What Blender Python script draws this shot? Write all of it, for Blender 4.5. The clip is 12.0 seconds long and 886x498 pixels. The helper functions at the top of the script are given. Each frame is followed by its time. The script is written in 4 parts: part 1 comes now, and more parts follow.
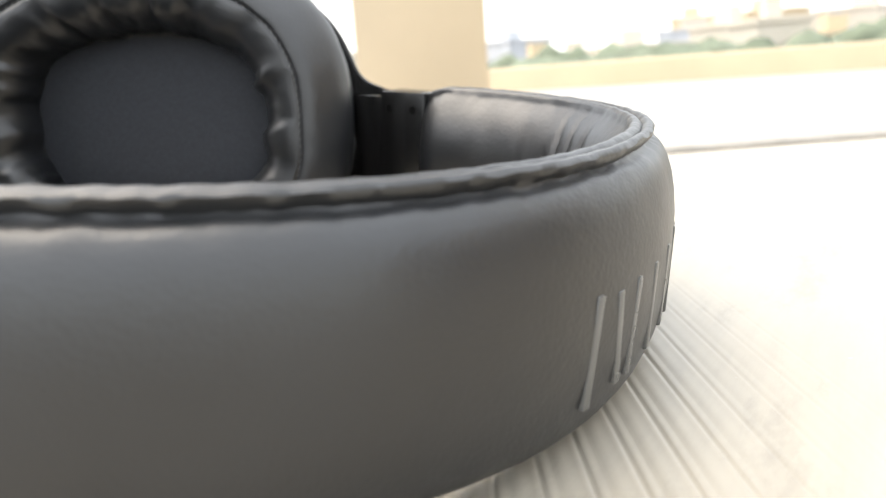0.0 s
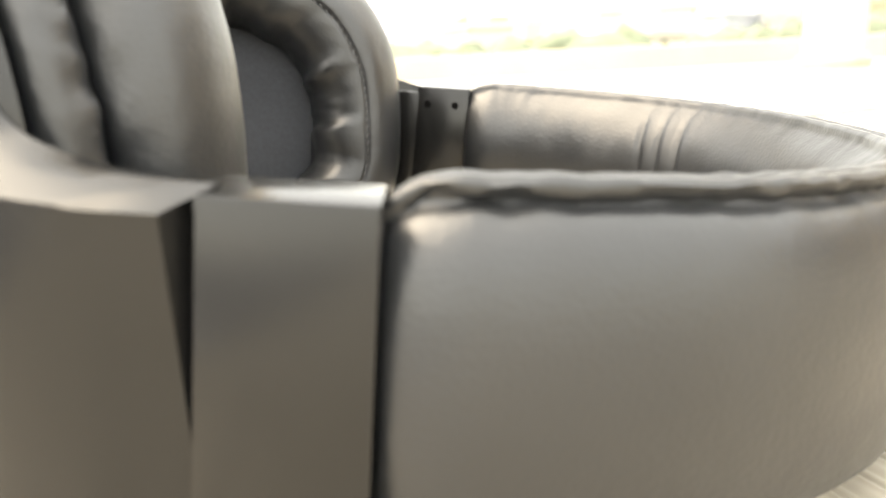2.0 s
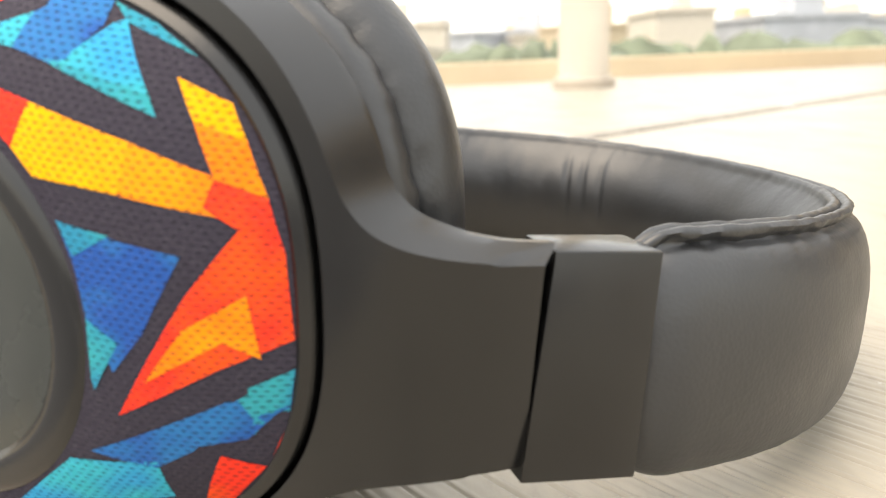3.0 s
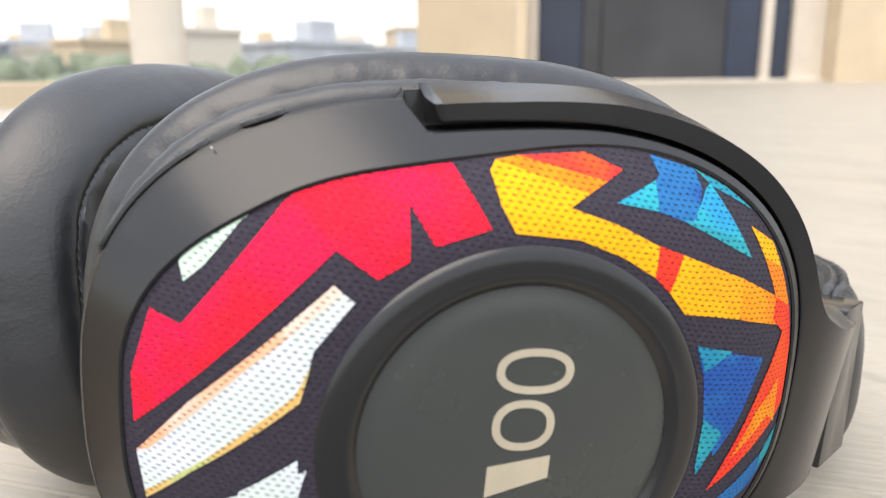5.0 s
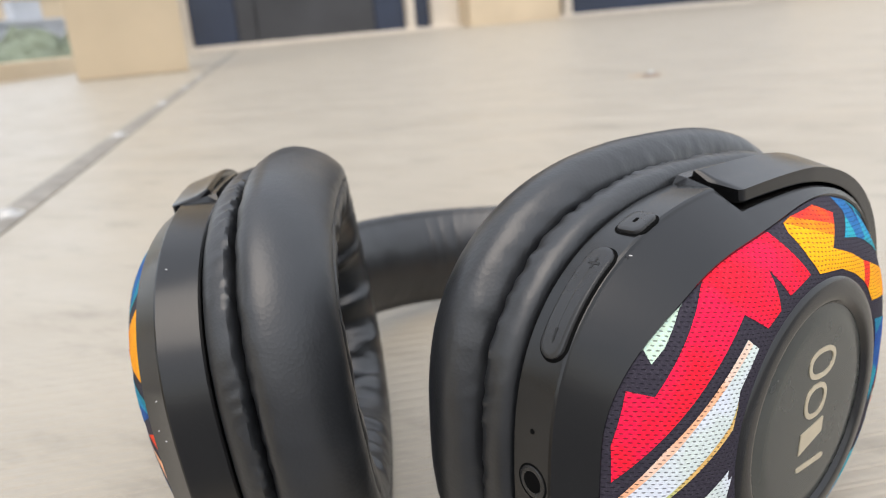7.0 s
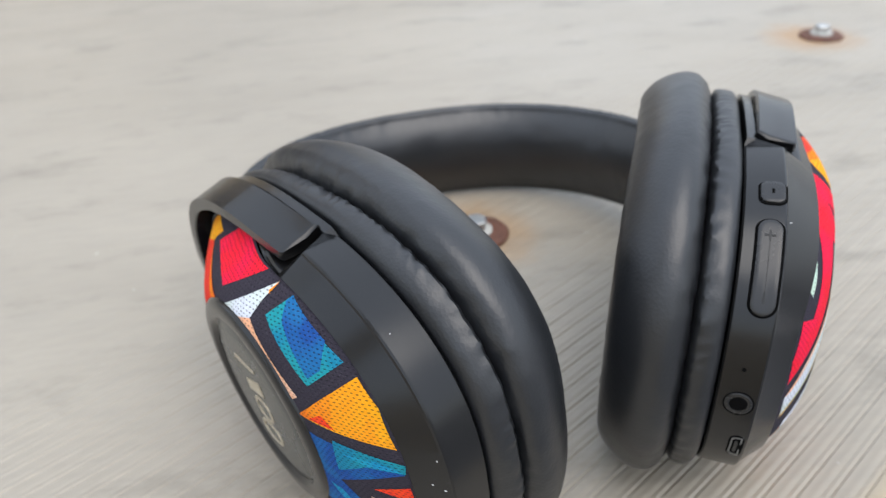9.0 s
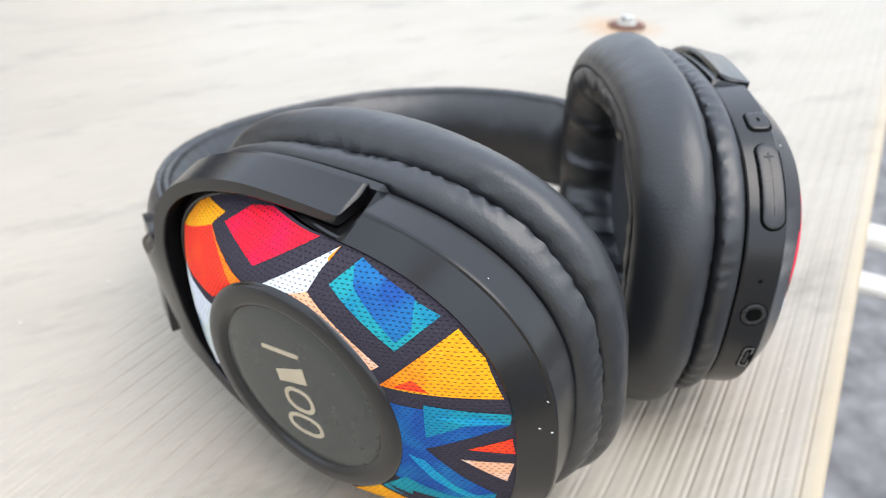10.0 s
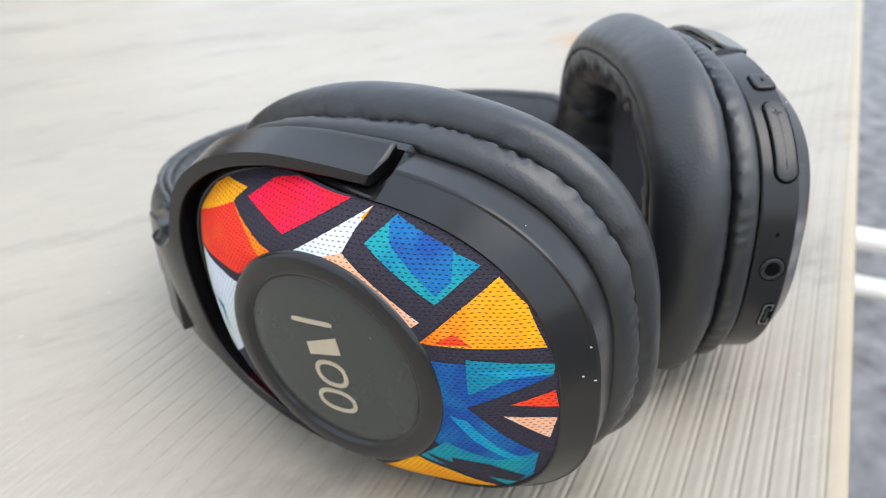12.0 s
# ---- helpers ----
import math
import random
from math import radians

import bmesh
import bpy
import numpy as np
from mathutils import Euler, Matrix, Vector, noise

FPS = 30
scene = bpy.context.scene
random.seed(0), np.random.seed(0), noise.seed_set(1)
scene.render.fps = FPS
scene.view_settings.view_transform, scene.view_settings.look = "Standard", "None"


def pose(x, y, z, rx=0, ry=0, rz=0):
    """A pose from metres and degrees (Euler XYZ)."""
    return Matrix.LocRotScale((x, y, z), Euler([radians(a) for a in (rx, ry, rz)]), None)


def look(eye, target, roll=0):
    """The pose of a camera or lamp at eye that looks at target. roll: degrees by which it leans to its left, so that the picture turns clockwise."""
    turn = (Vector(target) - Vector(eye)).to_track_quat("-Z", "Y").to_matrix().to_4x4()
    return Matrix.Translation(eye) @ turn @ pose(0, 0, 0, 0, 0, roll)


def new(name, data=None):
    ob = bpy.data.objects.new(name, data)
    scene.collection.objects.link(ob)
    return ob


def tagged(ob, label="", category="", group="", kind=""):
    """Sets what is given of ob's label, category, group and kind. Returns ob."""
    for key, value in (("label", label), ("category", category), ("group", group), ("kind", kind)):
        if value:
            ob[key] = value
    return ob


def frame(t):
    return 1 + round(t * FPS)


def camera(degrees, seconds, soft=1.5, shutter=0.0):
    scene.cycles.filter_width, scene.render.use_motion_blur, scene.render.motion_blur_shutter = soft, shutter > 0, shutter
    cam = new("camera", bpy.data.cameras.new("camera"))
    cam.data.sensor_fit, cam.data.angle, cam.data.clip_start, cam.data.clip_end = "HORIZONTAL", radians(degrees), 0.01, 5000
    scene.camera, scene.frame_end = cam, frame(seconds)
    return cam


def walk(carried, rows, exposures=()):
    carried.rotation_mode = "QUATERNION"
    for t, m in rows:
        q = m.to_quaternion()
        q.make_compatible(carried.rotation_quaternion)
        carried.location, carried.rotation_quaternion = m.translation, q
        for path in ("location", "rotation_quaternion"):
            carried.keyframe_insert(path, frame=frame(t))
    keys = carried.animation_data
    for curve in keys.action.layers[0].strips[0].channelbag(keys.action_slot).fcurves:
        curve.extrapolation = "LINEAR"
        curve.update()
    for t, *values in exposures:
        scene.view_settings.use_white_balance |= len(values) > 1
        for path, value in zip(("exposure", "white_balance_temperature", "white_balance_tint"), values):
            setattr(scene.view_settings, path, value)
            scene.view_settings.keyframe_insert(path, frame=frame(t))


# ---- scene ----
cam = camera(61.75, 12.0, soft=1.0)
cam.data.dof.use_dof = True
cam.data.dof.focus_distance = 0.117
cam.data.dof.aperture_fstop = 24.0
PATH = [
    (0, 0.0935, 0.1815, 0.0463, 77.26, 3.87, 121.60),
    (0.3, 0.1028, 0.1703, 0.0474, 76.64, 2.67, 119.30),
    (0.5, 0.1072, 0.1601, 0.0473, 76.57, 2.64, 117.83),
    (1, 0.1159, 0.1417, 0.0472, 75.98, 2.48, 115.02),
    (1.5, 0.1216, 0.1271, 0.0473, 75.69, 4.06, 108.84),
    (2, 0.1271, 0.1063, 0.0506, 75.97, 2.83, 101.15),
    (2.5, 0.1458, 0.0813, 0.0579, 76.59, 2.90, 89.82),
    (3, 0.1566, 0.0569, 0.0626, 76.23, 2.26, 83.42),
    (3.5, 0.1539, 0.0227, 0.0711, 76.30, 0.75, 75.18),
    (3.7, 0.1529, 0.0106, 0.0746, 75.72, 0.34, 71.99),
    (5.3, 0.1197, -0.0738, 0.0886, 76.28, 0.75, 45.51),
    (5.5, 0.1166, -0.0854, 0.0966, 75.36, 0.88, 43.73),
    (6, 0.1035, -0.0918, 0.0975, 74.14, 2.05, 38.44),
    (6.5, 0.0765, -0.1033, 0.1058, 74.03, 3.05, 31.53),
    (6.7, 0.0709, -0.1159, 0.1075, 73.74, 3.76, 28.44),
    (8.3, -0.0033, -0.1345, 0.1388, 62.66, 3.21, 0.48),
    (8.5, -0.0107, -0.1348, 0.1443, 61.05, 2.45, -2.06),
    (9, -0.0417, -0.1291, 0.1520, 57.00, 2.96, -10.02),
    (9.5, -0.0693, -0.1179, 0.1449, 56.55, 0.68, -20.19),
    (10, -0.0914, -0.1161, 0.1404, 58.03, -0.23, -27.66),
    (10.5, -0.1070, -0.1170, 0.1322, 59.76, 0.37, -31.03),
    (11, -0.1034, -0.1205, 0.1308, 61.05, 0.72, -31.39),
    (11.5, -0.1035, -0.1185, 0.1296, 61.03, 1.04, -31.23),
    (12, -0.1045, -0.1170, 0.1283, 60.81, 1.26, -31.09),
]
EXPOSURES = [(0, 1.35, 7800, 11), (0.6, 1.38, 7500, 10), (1.0, 2.07, 8300, 10), (2.0, 2.18, 9300, 10), (2.5, 1.44, 9700, 11), (3.0, 1.22, 8600, 12), (3.7, 1.42, 7250, 14), (5.3, 0.78, 7500, 13), (6.0, 0.74, 7150, 13), (6.7, 0.55, 7400, 13), (8.3, 0.46, 6900, 11), (9.0, 0.37, 6800, 11), (9.5, 0.72, 6800, 11), (10.0, 0.88, 6800, 11), (10.6, 0.67, 6750, 11), (12, 0.68, 6750, 10)]
walk(cam, [(t, pose(*p)) for t, *p in PATH], EXPOSURES)

# ---- light ----
world = bpy.data.worlds.new("world")
scene.world = world
world.use_nodes = True
wn = world.node_tree
sky = wn.nodes.new("ShaderNodeTexSky")
sky.sky_type, sky.sun_disc = "NISHITA", False
SUN_EL, SUN_AZ = 62.0, 290.0
sky.sun_elevation, sky.sun_rotation = radians(SUN_EL), radians(90 - SUN_AZ)
sky.air_density, sky.dust_density, sky.ozone_density = 1.0, 2.0, 1.0
# thin bright cloud over the blue, a little thicker towards the zenith
way = wn.nodes.new("ShaderNodeTexCoord")
up = wn.nodes.new("ShaderNodeSeparateXYZ")
wn.links.new(way.outputs["Generated"], up.inputs[0])
cloud = wn.nodes.new("ShaderNodeValToRGB")
cloud.color_ramp.elements[0].position, cloud.color_ramp.elements[1].position = 0.0, 1.0
cloud.color_ramp.elements[0].color, cloud.color_ramp.elements[1].color = (0.62, 0.69, 0.78, 1), (0.9, 1.05, 1.28, 1)
wn.links.new(up.outputs[2], cloud.inputs[0])
veil = wn.nodes.new("ShaderNodeMix")
veil.data_type, veil.blend_type, veil.clamp_result = "RGBA", "ADD", False
veil.inputs[0].default_value = 1.0
gain = wn.nodes.new("ShaderNodeMix")
gain.data_type, gain.blend_type, gain.clamp_result = "RGBA", "MULTIPLY", False
gain.inputs[0].default_value = 1.0
gain.inputs[7].default_value = (20.0, 20.0, 20.0, 1)
wn.links.new(cloud.outputs[0], gain.inputs[6])
wn.links.new(sky.outputs[0], veil.inputs[6])
wn.links.new(gain.outputs[2], veil.inputs[7])
wn.links.new(veil.outputs[2], wn.nodes["Background"].inputs[0])
wn.nodes["Background"].inputs[1].default_value = 0.05
sun = new("sun", bpy.data.lights.new("sun", "SUN"))
sun.data.energy, sun.data.angle, sun.data.color = 1.3, radians(55), (1.0, 0.97, 0.93)
sd = Vector((math.cos(radians(SUN_AZ)) * math.cos(radians(SUN_EL)), math.sin(radians(SUN_AZ)) * math.cos(radians(SUN_EL)), math.sin(radians(SUN_EL))))
sun.matrix_world = look(sd * 3, (0, 0, 0))

# ---- materials ----
MM = 0.001


class Mat:
    """A node material with short ways to add nodes."""

    def __init__(self, name, rough=0.5, metal=0.0, spec=0.5):
        self.m = bpy.data.materials.new(name)
        self.m.use_nodes = True
        self.t = self.m.node_tree
        self.b = self.t.nodes["Principled BSDF"]
        self.b.inputs["Roughness"].default_value = rough
        self.b.inputs["Metallic"].default_value = metal
        self.b.inputs["Specular IOR Level"].default_value = spec
        self.co = self.t.nodes.new("ShaderNodeTexCoord").outputs["Object"]

    def node(self, kind, **sockets):
        n = self.t.nodes.new(kind)
        for k, v in sockets.items():
            n.inputs[k.replace("_", " ")].default_value = v
        return n

    def link(self, a, b):
        self.t.links.new(a, b)

    def noise(self, scale, detail=3.0, rough=0.55, stretch=None):
        n = self.node("ShaderNodeTexNoise", Scale=scale, Detail=detail, Roughness=rough)
        src = self.co
        if stretch:
            mp = self.t.nodes.new("ShaderNodeMapping")
            mp.inputs["Scale"].default_value = stretch[:3]
            if len(stretch) > 3:
                mp.inputs["Rotation"].default_value = (0, 0, stretch[3])
            self.link(src, mp.inputs[0])
            src = mp.outputs[0]
        self.link(src, n.inputs["Vector"])
        return n.outputs["Fac"]

    def ramp(self, fac, lo, hi, a, b):
        r = self.t.nodes.new("ShaderNodeValToRGB")
        r.color_ramp.elements[0].position, r.color_ramp.elements[1].position = lo, hi
        r.color_ramp.elements[0].color = (*a, 1) if hasattr(a, "__len__") else (a, a, a, 1)
        r.color_ramp.elements[1].color = (*b, 1) if hasattr(b, "__len__") else (b, b, b, 1)
        self.link(fac, r.inputs[0])
        return r.outputs[0]

    def mix(self, fac, a, b, kind="MIX"):
        n = self.t.nodes.new("ShaderNodeMix")
        n.data_type, n.blend_type = "RGBA", kind
        for v, i in ((fac, 0), (a, 6), (b, 7)):
            if hasattr(v, "is_linked"):
                self.link(v, n.inputs[i])
            elif hasattr(v, "__len__"):
                n.inputs[i].default_value = (*v, 1)
            else:
                n.inputs[i].default_value = v if i == 0 else (v, v, v, 1)
        return n.outputs[2]

    def math(self, op, a, b=0.0):
        n = self.t.nodes.new("ShaderNodeMath")
        n.operation = op
        for v, i in ((a, 0), (b, 1)):
            if hasattr(v, "is_linked"):
                self.link(v, n.inputs[i])
            else:
                n.inputs[i].default_value = v
        return n.outputs[0]

    def colour(self, v):
        if hasattr(v, "is_linked"):
            self.link(v, self.b.inputs["Base Color"])
        else:
            self.b.inputs["Base Color"].default_value = (*v, 1)
        return self

    def rough(self, v):
        self.link(v, self.b.inputs["Roughness"])
        return self

    def bump(self, height, dist, strength=1.0, after=None):
        n = self.node("ShaderNodeBump", Strength=strength, Distance=dist)
        self.link(height, n.inputs["Height"])
        if after:
            self.link(after, n.inputs["Normal"])
        self.link(n.outputs[0], self.b.inputs["Normal"])
        return n.outputs[0]


def leather():
    m = Mat("leatherette", 0.38, spec=0.78)
    g = m.noise(230, 2)
    m.colour(m.ramp(m.noise(60, 4), 0.3, 0.75, (0.0068, 0.0078, 0.0094), (0.011, 0.0122, 0.0142)))
    m.rough(m.ramp(m.noise(90, 5), 0.3, 0.7, 0.34, 0.45))
    vo = m.node("ShaderNodeTexVoronoi", Scale=1400.0)
    m.link(m.co, vo.inputs["Vector"])
    one = m.bump(vo.outputs["Distance"], 0.00012, 0.25)
    m.bump(g, 0.0006, 0.12, one)
    return m.m


def plastic(name="matte_plastic", base=0.005, rough=0.22):
    m = Mat(name, rough, spec=0.52)
    m.colour(m.ramp(m.noise(45, 4), 0.3, 0.7, (base, base, base * 1.05), (base * 1.5, base * 1.5, base * 1.5)))
    m.rough(m.ramp(m.noise(70, 6, 0.65), 0.3, 0.7, rough - 0.015, rough + 0.04))
    m.bump(m.noise(2600, 2), 0.00003, 0.4)
    return m.m


def weave(name, colour, tint=None, rough=0.8):
    """Knitted mesh fabric: staggered rows of short dark slots between threads of the printed colour."""
    m = Mat(name, rough, spec=0.16)
    warp = m.math("MULTIPLY", m.math("SUBTRACT", m.noise(260, 2), 0.5), 0.0007)
    sep = m.t.nodes.new("ShaderNodeSeparateXYZ")
    m.link(m.co, sep.inputs[0])
    row = m.math("DIVIDE", m.math("ADD", m.math("ADD", sep.outputs[1], m.math("MULTIPLY", sep.outputs[0], 0.1)), warp), 0.00068)
    shift = m.math("MULTIPLY", m.math("FLOOR", row), 0.5)
    across = m.math("ADD", m.math("DIVIDE", m.math("ADD", sep.outputs[0], warp), 0.00112), shift)
    fx = m.math("SUBTRACT", m.math("FRACT", across), 0.5)
    fy = m.math("SUBTRACT", m.math("FRACT", row), 0.5)
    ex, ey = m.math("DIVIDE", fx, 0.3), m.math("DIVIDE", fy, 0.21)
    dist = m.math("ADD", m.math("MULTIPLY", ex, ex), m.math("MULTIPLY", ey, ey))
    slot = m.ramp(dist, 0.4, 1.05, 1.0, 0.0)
    col = colour
    if tint:
        col = m.mix(m.ramp(m.noise(75, 2), 0.44, 0.56, 0.0, 1.0), colour, tint)
    col = m.mix(m.ramp(m.noise(900, 3), 0.3, 0.8, 0.0, 0.3), col, tuple(c * 0.55 for c in colour))
    # paler flecks: highlights on the threads, put into the colour
    col = m.mix(m.ramp(m.noise(2600, 2), 0.5, 0.72, 0.0, 0.42), col, tuple(min(0.95, c * 1.2 + 0.035) for c in colour))
    # the shade inside the mesh holes is mixed into the slot colour
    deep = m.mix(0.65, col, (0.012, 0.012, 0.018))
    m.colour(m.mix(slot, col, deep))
    one = m.bump(m.math("MINIMUM", dist, 1.2), 0.00018, 0.6)
    m.bump(m.noise(3800, 2), 0.0001, 0.8, one)
    return m.m


BOLTS = ((5.5, 110.0, 12), (262, 283, 40), (-114, 1061, 5))


def sheet_material():
    """Weathered off-white sheet: long smears along the ribs, grey grime, rust runs round the bolts."""
    m = Mat("ribbed_sheet", 0.34, spec=0.5)
    blot = m.ramp(m.noise(5.0, 6, 0.6, (1, 2.4, 1, radians(-32))), 0.42, 0.7, 0.0, 1.0)
    fine = m.ramp(m.noise(46, 6, 0.65, (1, 7, 1, radians(-32))), 0.42, 0.75, 0.0, 1.0)
    c = m.mix(m.math("MULTIPLY", blot, 0.55), (0.36, 0.322, 0.262), (0.278, 0.245, 0.195))
    c = m.mix(m.math("MULTIPLY", fine, 0.34), c, (0.245, 0.228, 0.197))
    grime = m.ramp(m.noise(13, 7, 0.7, (1, 2.6, 1, radians(-20))), 0.54, 0.7, 0.0, 0.62)
    c = m.mix(grime, c, (0.172, 0.155, 0.125))
    c = m.mix(m.ramp(m.noise(160, 3), 0.72, 0.8, 0.0, 0.4), c, (0.22, 0.205, 0.178))
    c = m.mix(m.ramp(m.noise(210, 2, 0.5, (1, 1, 1, 1.0)), 0.74, 0.79, 0.0, 0.5), c, (0.6, 0.59, 0.56))
    for x, y, _ in BOLTS:
        off = m.t.nodes.new("ShaderNodeVectorMath")
        off.operation = "DISTANCE"
        m.link(m.co, off.inputs[0])
        off.inputs[1].default_value = (x * MM - 0.006, y * MM + 0.001, 0)
        d = m.math("ADD", off.outputs["Value"], m.math("MULTIPLY", m.math("SUBTRACT", m.noise(70, 4), 0.5), 0.022))
        c = m.mix(m.ramp(d, 0.011, 0.034, 0.72, 0.0), c, (0.36, 0.2, 0.075))
    rim = m.t.nodes.new("ShaderNodeVectorMath")
    rim.operation = "DOT_PRODUCT"
    m.link(m.co, rim.inputs[0])
    rim.inputs[1].default_value = (-math.sin(radians(32.45)), math.cos(radians(32.45)), 0)
    near = m.math("ADD", rim.outputs["Value"], m.math("MULTIPLY", m.math("SUBTRACT", m.noise(150, 4), 0.5), 0.004))
    c = m.mix(m.ramp(m.math("MULTIPLY", m.math("ADD", near, 0.0709), 80.0), 0.35, 0.75, 0.55, 0.0), c, (0.42, 0.33, 0.2))
    m.colour(c)
    m.rough(m.ramp(m.noise(9, 6, 0.6, (1, 2, 1, 0.5)), 0.3, 0.75, 0.34, 0.54))
    m.bump(m.noise(300, 3), 0.00006, 0.4)
    return m.m


def plain(name, base, rough, metal=0.0, vary=0.25, scale=40, bump=0.0):
    m = Mat(name, rough, metal)
    m.colour(m.ramp(m.noise(scale, 5), 0.3, 0.72, tuple(c * (1 - vary) for c in base), tuple(min(1, c * (1 + vary * 0.5)) for c in base)))
    m.rough(m.ramp(m.noise(scale * 1.7, 4), 0.3, 0.7, max(0.05, rough - 0.3 * vary * rough), rough + 0.4 * vary * rough))
    if bump:
        m.bump(m.noise(scale * 4, 4), bump, 0.6)
    return m.m


LEATHER = leather()
PLASTIC = plastic()
GLOSSY = plastic("button_plastic", 0.013, 0.26)
CAP = plain("dark_anodised_cap", (0.055, 0.06, 0.056), 0.27, 0.3, 0.06, 50)
CAP_RIM = plastic("cap_rim_plastic", 0.008, 0.2)
GOLD = plain("pale_gold_print", (0.62, 0.55, 0.42), 0.35, 0.6, 0.1, 200)
# flat black that stands in for the shade inside grooves and holes
HOLLOW = plain("black_void", (0.004, 0.004, 0.004), 0.9)
HOLLOW.node_tree.nodes["Principled BSDF"].inputs["Specular IOR Level"].default_value = 0.05
STEEL = plain("steel", (0.3, 0.31, 0.32), 0.34, 0.9, 0.15, 120)
CLOTH = plain("driver_cloth", (0.028, 0.031, 0.038), 0.85, 0, 0.2, 900, 0.0001)
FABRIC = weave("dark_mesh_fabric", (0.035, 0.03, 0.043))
SHEET = sheet_material()
RUST = plain("rusted_steel", (0.13, 0.055, 0.035), 0.75, 0.0, 0.5, 260, 0.0003)
ZINC = plain("weathered_zinc", (0.5, 0.52, 0.52), 0.35, 0.75, 0.25, 200, 0.0001)
MOULDED = plain("moulded_mark", (0.006, 0.006, 0.006), 0.5)
STITCH = plain("grey_thread", (0.1, 0.1, 0.1), 0.8)


# ---- mesh helpers ----
def part(name, bm, material, parent=None, label="", matrix=None, sharp=38):
    bmesh.ops.recalc_face_normals(bm, faces=bm.faces[:])
    me = bpy.data.meshes.new(name)
    bm.to_mesh(me)
    bm.free()
    me.materials.append(material)
    me.shade_smooth()
    me.set_sharp_from_angle(angle=radians(sharp))
    ob = new(name, me)
    if parent:
        ob.parent = parent
    if matrix:
        ob.matrix_local = matrix
    return tagged(ob, label)


def loft(bm, loops, closed=True, around=True, caps=False):
    """Quads between consecutive loops; closed: each loop is a ring; around: the last loop joins the first."""
    vs = [[bm.verts.new(Vector(p) * MM) for p in lp] for lp in loops]
    n = len(vs[0])
    for i in range(len(vs) if around else len(vs) - 1):
        a, b = vs[i], vs[(i + 1) % len(vs)]
        for j in range(n if closed else n - 1):
            k = (j + 1) % n
            bm.faces.new((a[j], a[k], b[k], b[j]))
    if caps:
        bm.faces.new(vs[0])
        bm.faces.new(vs[-1][::-1])
    return vs


def box(bm, size, matrix=Matrix(), bevel=0.0, seg=2):
    """A box of that size in mm, its edges rounded, at a matrix in mm."""
    r = bmesh.ops.create_cube(bm, size=1.0, matrix=matrix @ Matrix.Diagonal((*size, 1)))
    if bevel:
        es = list({e for v in r["verts"] for e in v.link_edges})
        bmesh.ops.bevel(bm, geom=es, offset=bevel, segments=seg, affect="EDGES", profile=0.5)


def scaled(bm):
    bmesh.ops.scale(bm, vec=(MM, MM, MM), verts=bm.verts[:])
    return bm


def lathe(bm, profile, steps=64, stretch=1.0):
    """A turned solid about z: rows of radius, height in mm."""
    return loft(bm, [[(r * math.cos(a) * stretch, r * math.sin(a), z) for r, z in profile] for a in (2 * math.pi * i / steps for i in range(steps))], closed=False)


# ---- headphones: the cups ----
POWER = 2.6
# turn and shift of each cup's oval against its round cap, and its depth
SEAT = {1: (radians(2.8), -1.0, 2.0, 0.66), -1: (radians(7.0), 1.7, -0.7, -0.66)}


def oval(th, a, b):
    """Radius of the rounded oval with half axes a and b, at an angle."""
    return (abs(math.cos(th) / a) ** POWER + abs(math.sin(th) / b) ** POWER) ** (-1 / POWER)


def seat(s, x, y, w):
    """A place of the cup's oval, in the frame of its cap; the soft parts at the back sit a little straighter."""
    a, du, dv, dw = SEAT[s]
    if w < -21.5:
        k = min(1.0, (-21.5 - w) / 5)
        a, du, dv = a - radians(4.0 if s < 0 else 0) * k, du - (1.5 if s < 0 else 0) * k, dv
    return (s * (x * math.cos(a) - y * math.sin(a) + du), x * math.sin(a) + y * math.cos(a) + dv, w + dw)


def cup_loops(profile, s, steps=200, wobble=None):
    """Rings of a cup: profile rows are half axes and depth; s is 1 or -1, for the mirrored cup."""
    out = []
    for i in range(steps):
        th = 2 * math.pi * i / steps
        rows = profile(th) if callable(profile) else profile
        lp = []
        for k, (a, b, w) in enumerate(rows):
            r = oval(th, a, b)
            if wobble:
                dr, dw = wobble(th, k)
                r, w = r + dr, w + dw
            lp.append(seat(s, r * math.cos(th), r * math.sin(th), w))
        out.append(lp)
    return out


ARM_SPAN = radians(106.3)
FULL = [(43.5, 32.3, -9.7), (45.2, 34.0, -8.7), (45.5, 34.3, -8.1), (45.9, 34.7, -8.0), (50.45, 37.85, -12.75), (50.85, 38.3, -13.0), (51.05, 38.55, -13.4), (50.7, 38.2, -20.7), (50.4, 37.9, -21.1), (48, 36, -21.3), (30, 22, -21.3)]
CUT = [(43.5, 32.3, -9.7), (45.2, 34.0, -8.7), (45.5, 34.3, -8.1), (45.9, 34.7, -8.0), (47.0, 35.6, -8.7), (47.2, 35.8, -9.2), (47.2, 35.8, -18.4), (51.2, 39.3, -18.8), (51.5, 39.6, -20.7), (48, 36, -21.3), (30, 22, -21.3)]


def inset(s, th):
    """How much further the near cup's bevel reaches over the fabric at its upper front, mm."""
    deg = math.degrees(th) % 360
    k = min(1.0, max(0.0, (deg - 52) / 66)) * min(1.0, max(0.0, (172 - deg) / 34))
    return 3.2 * k * k * (3 - 2 * k) if s > 0 else 0.0


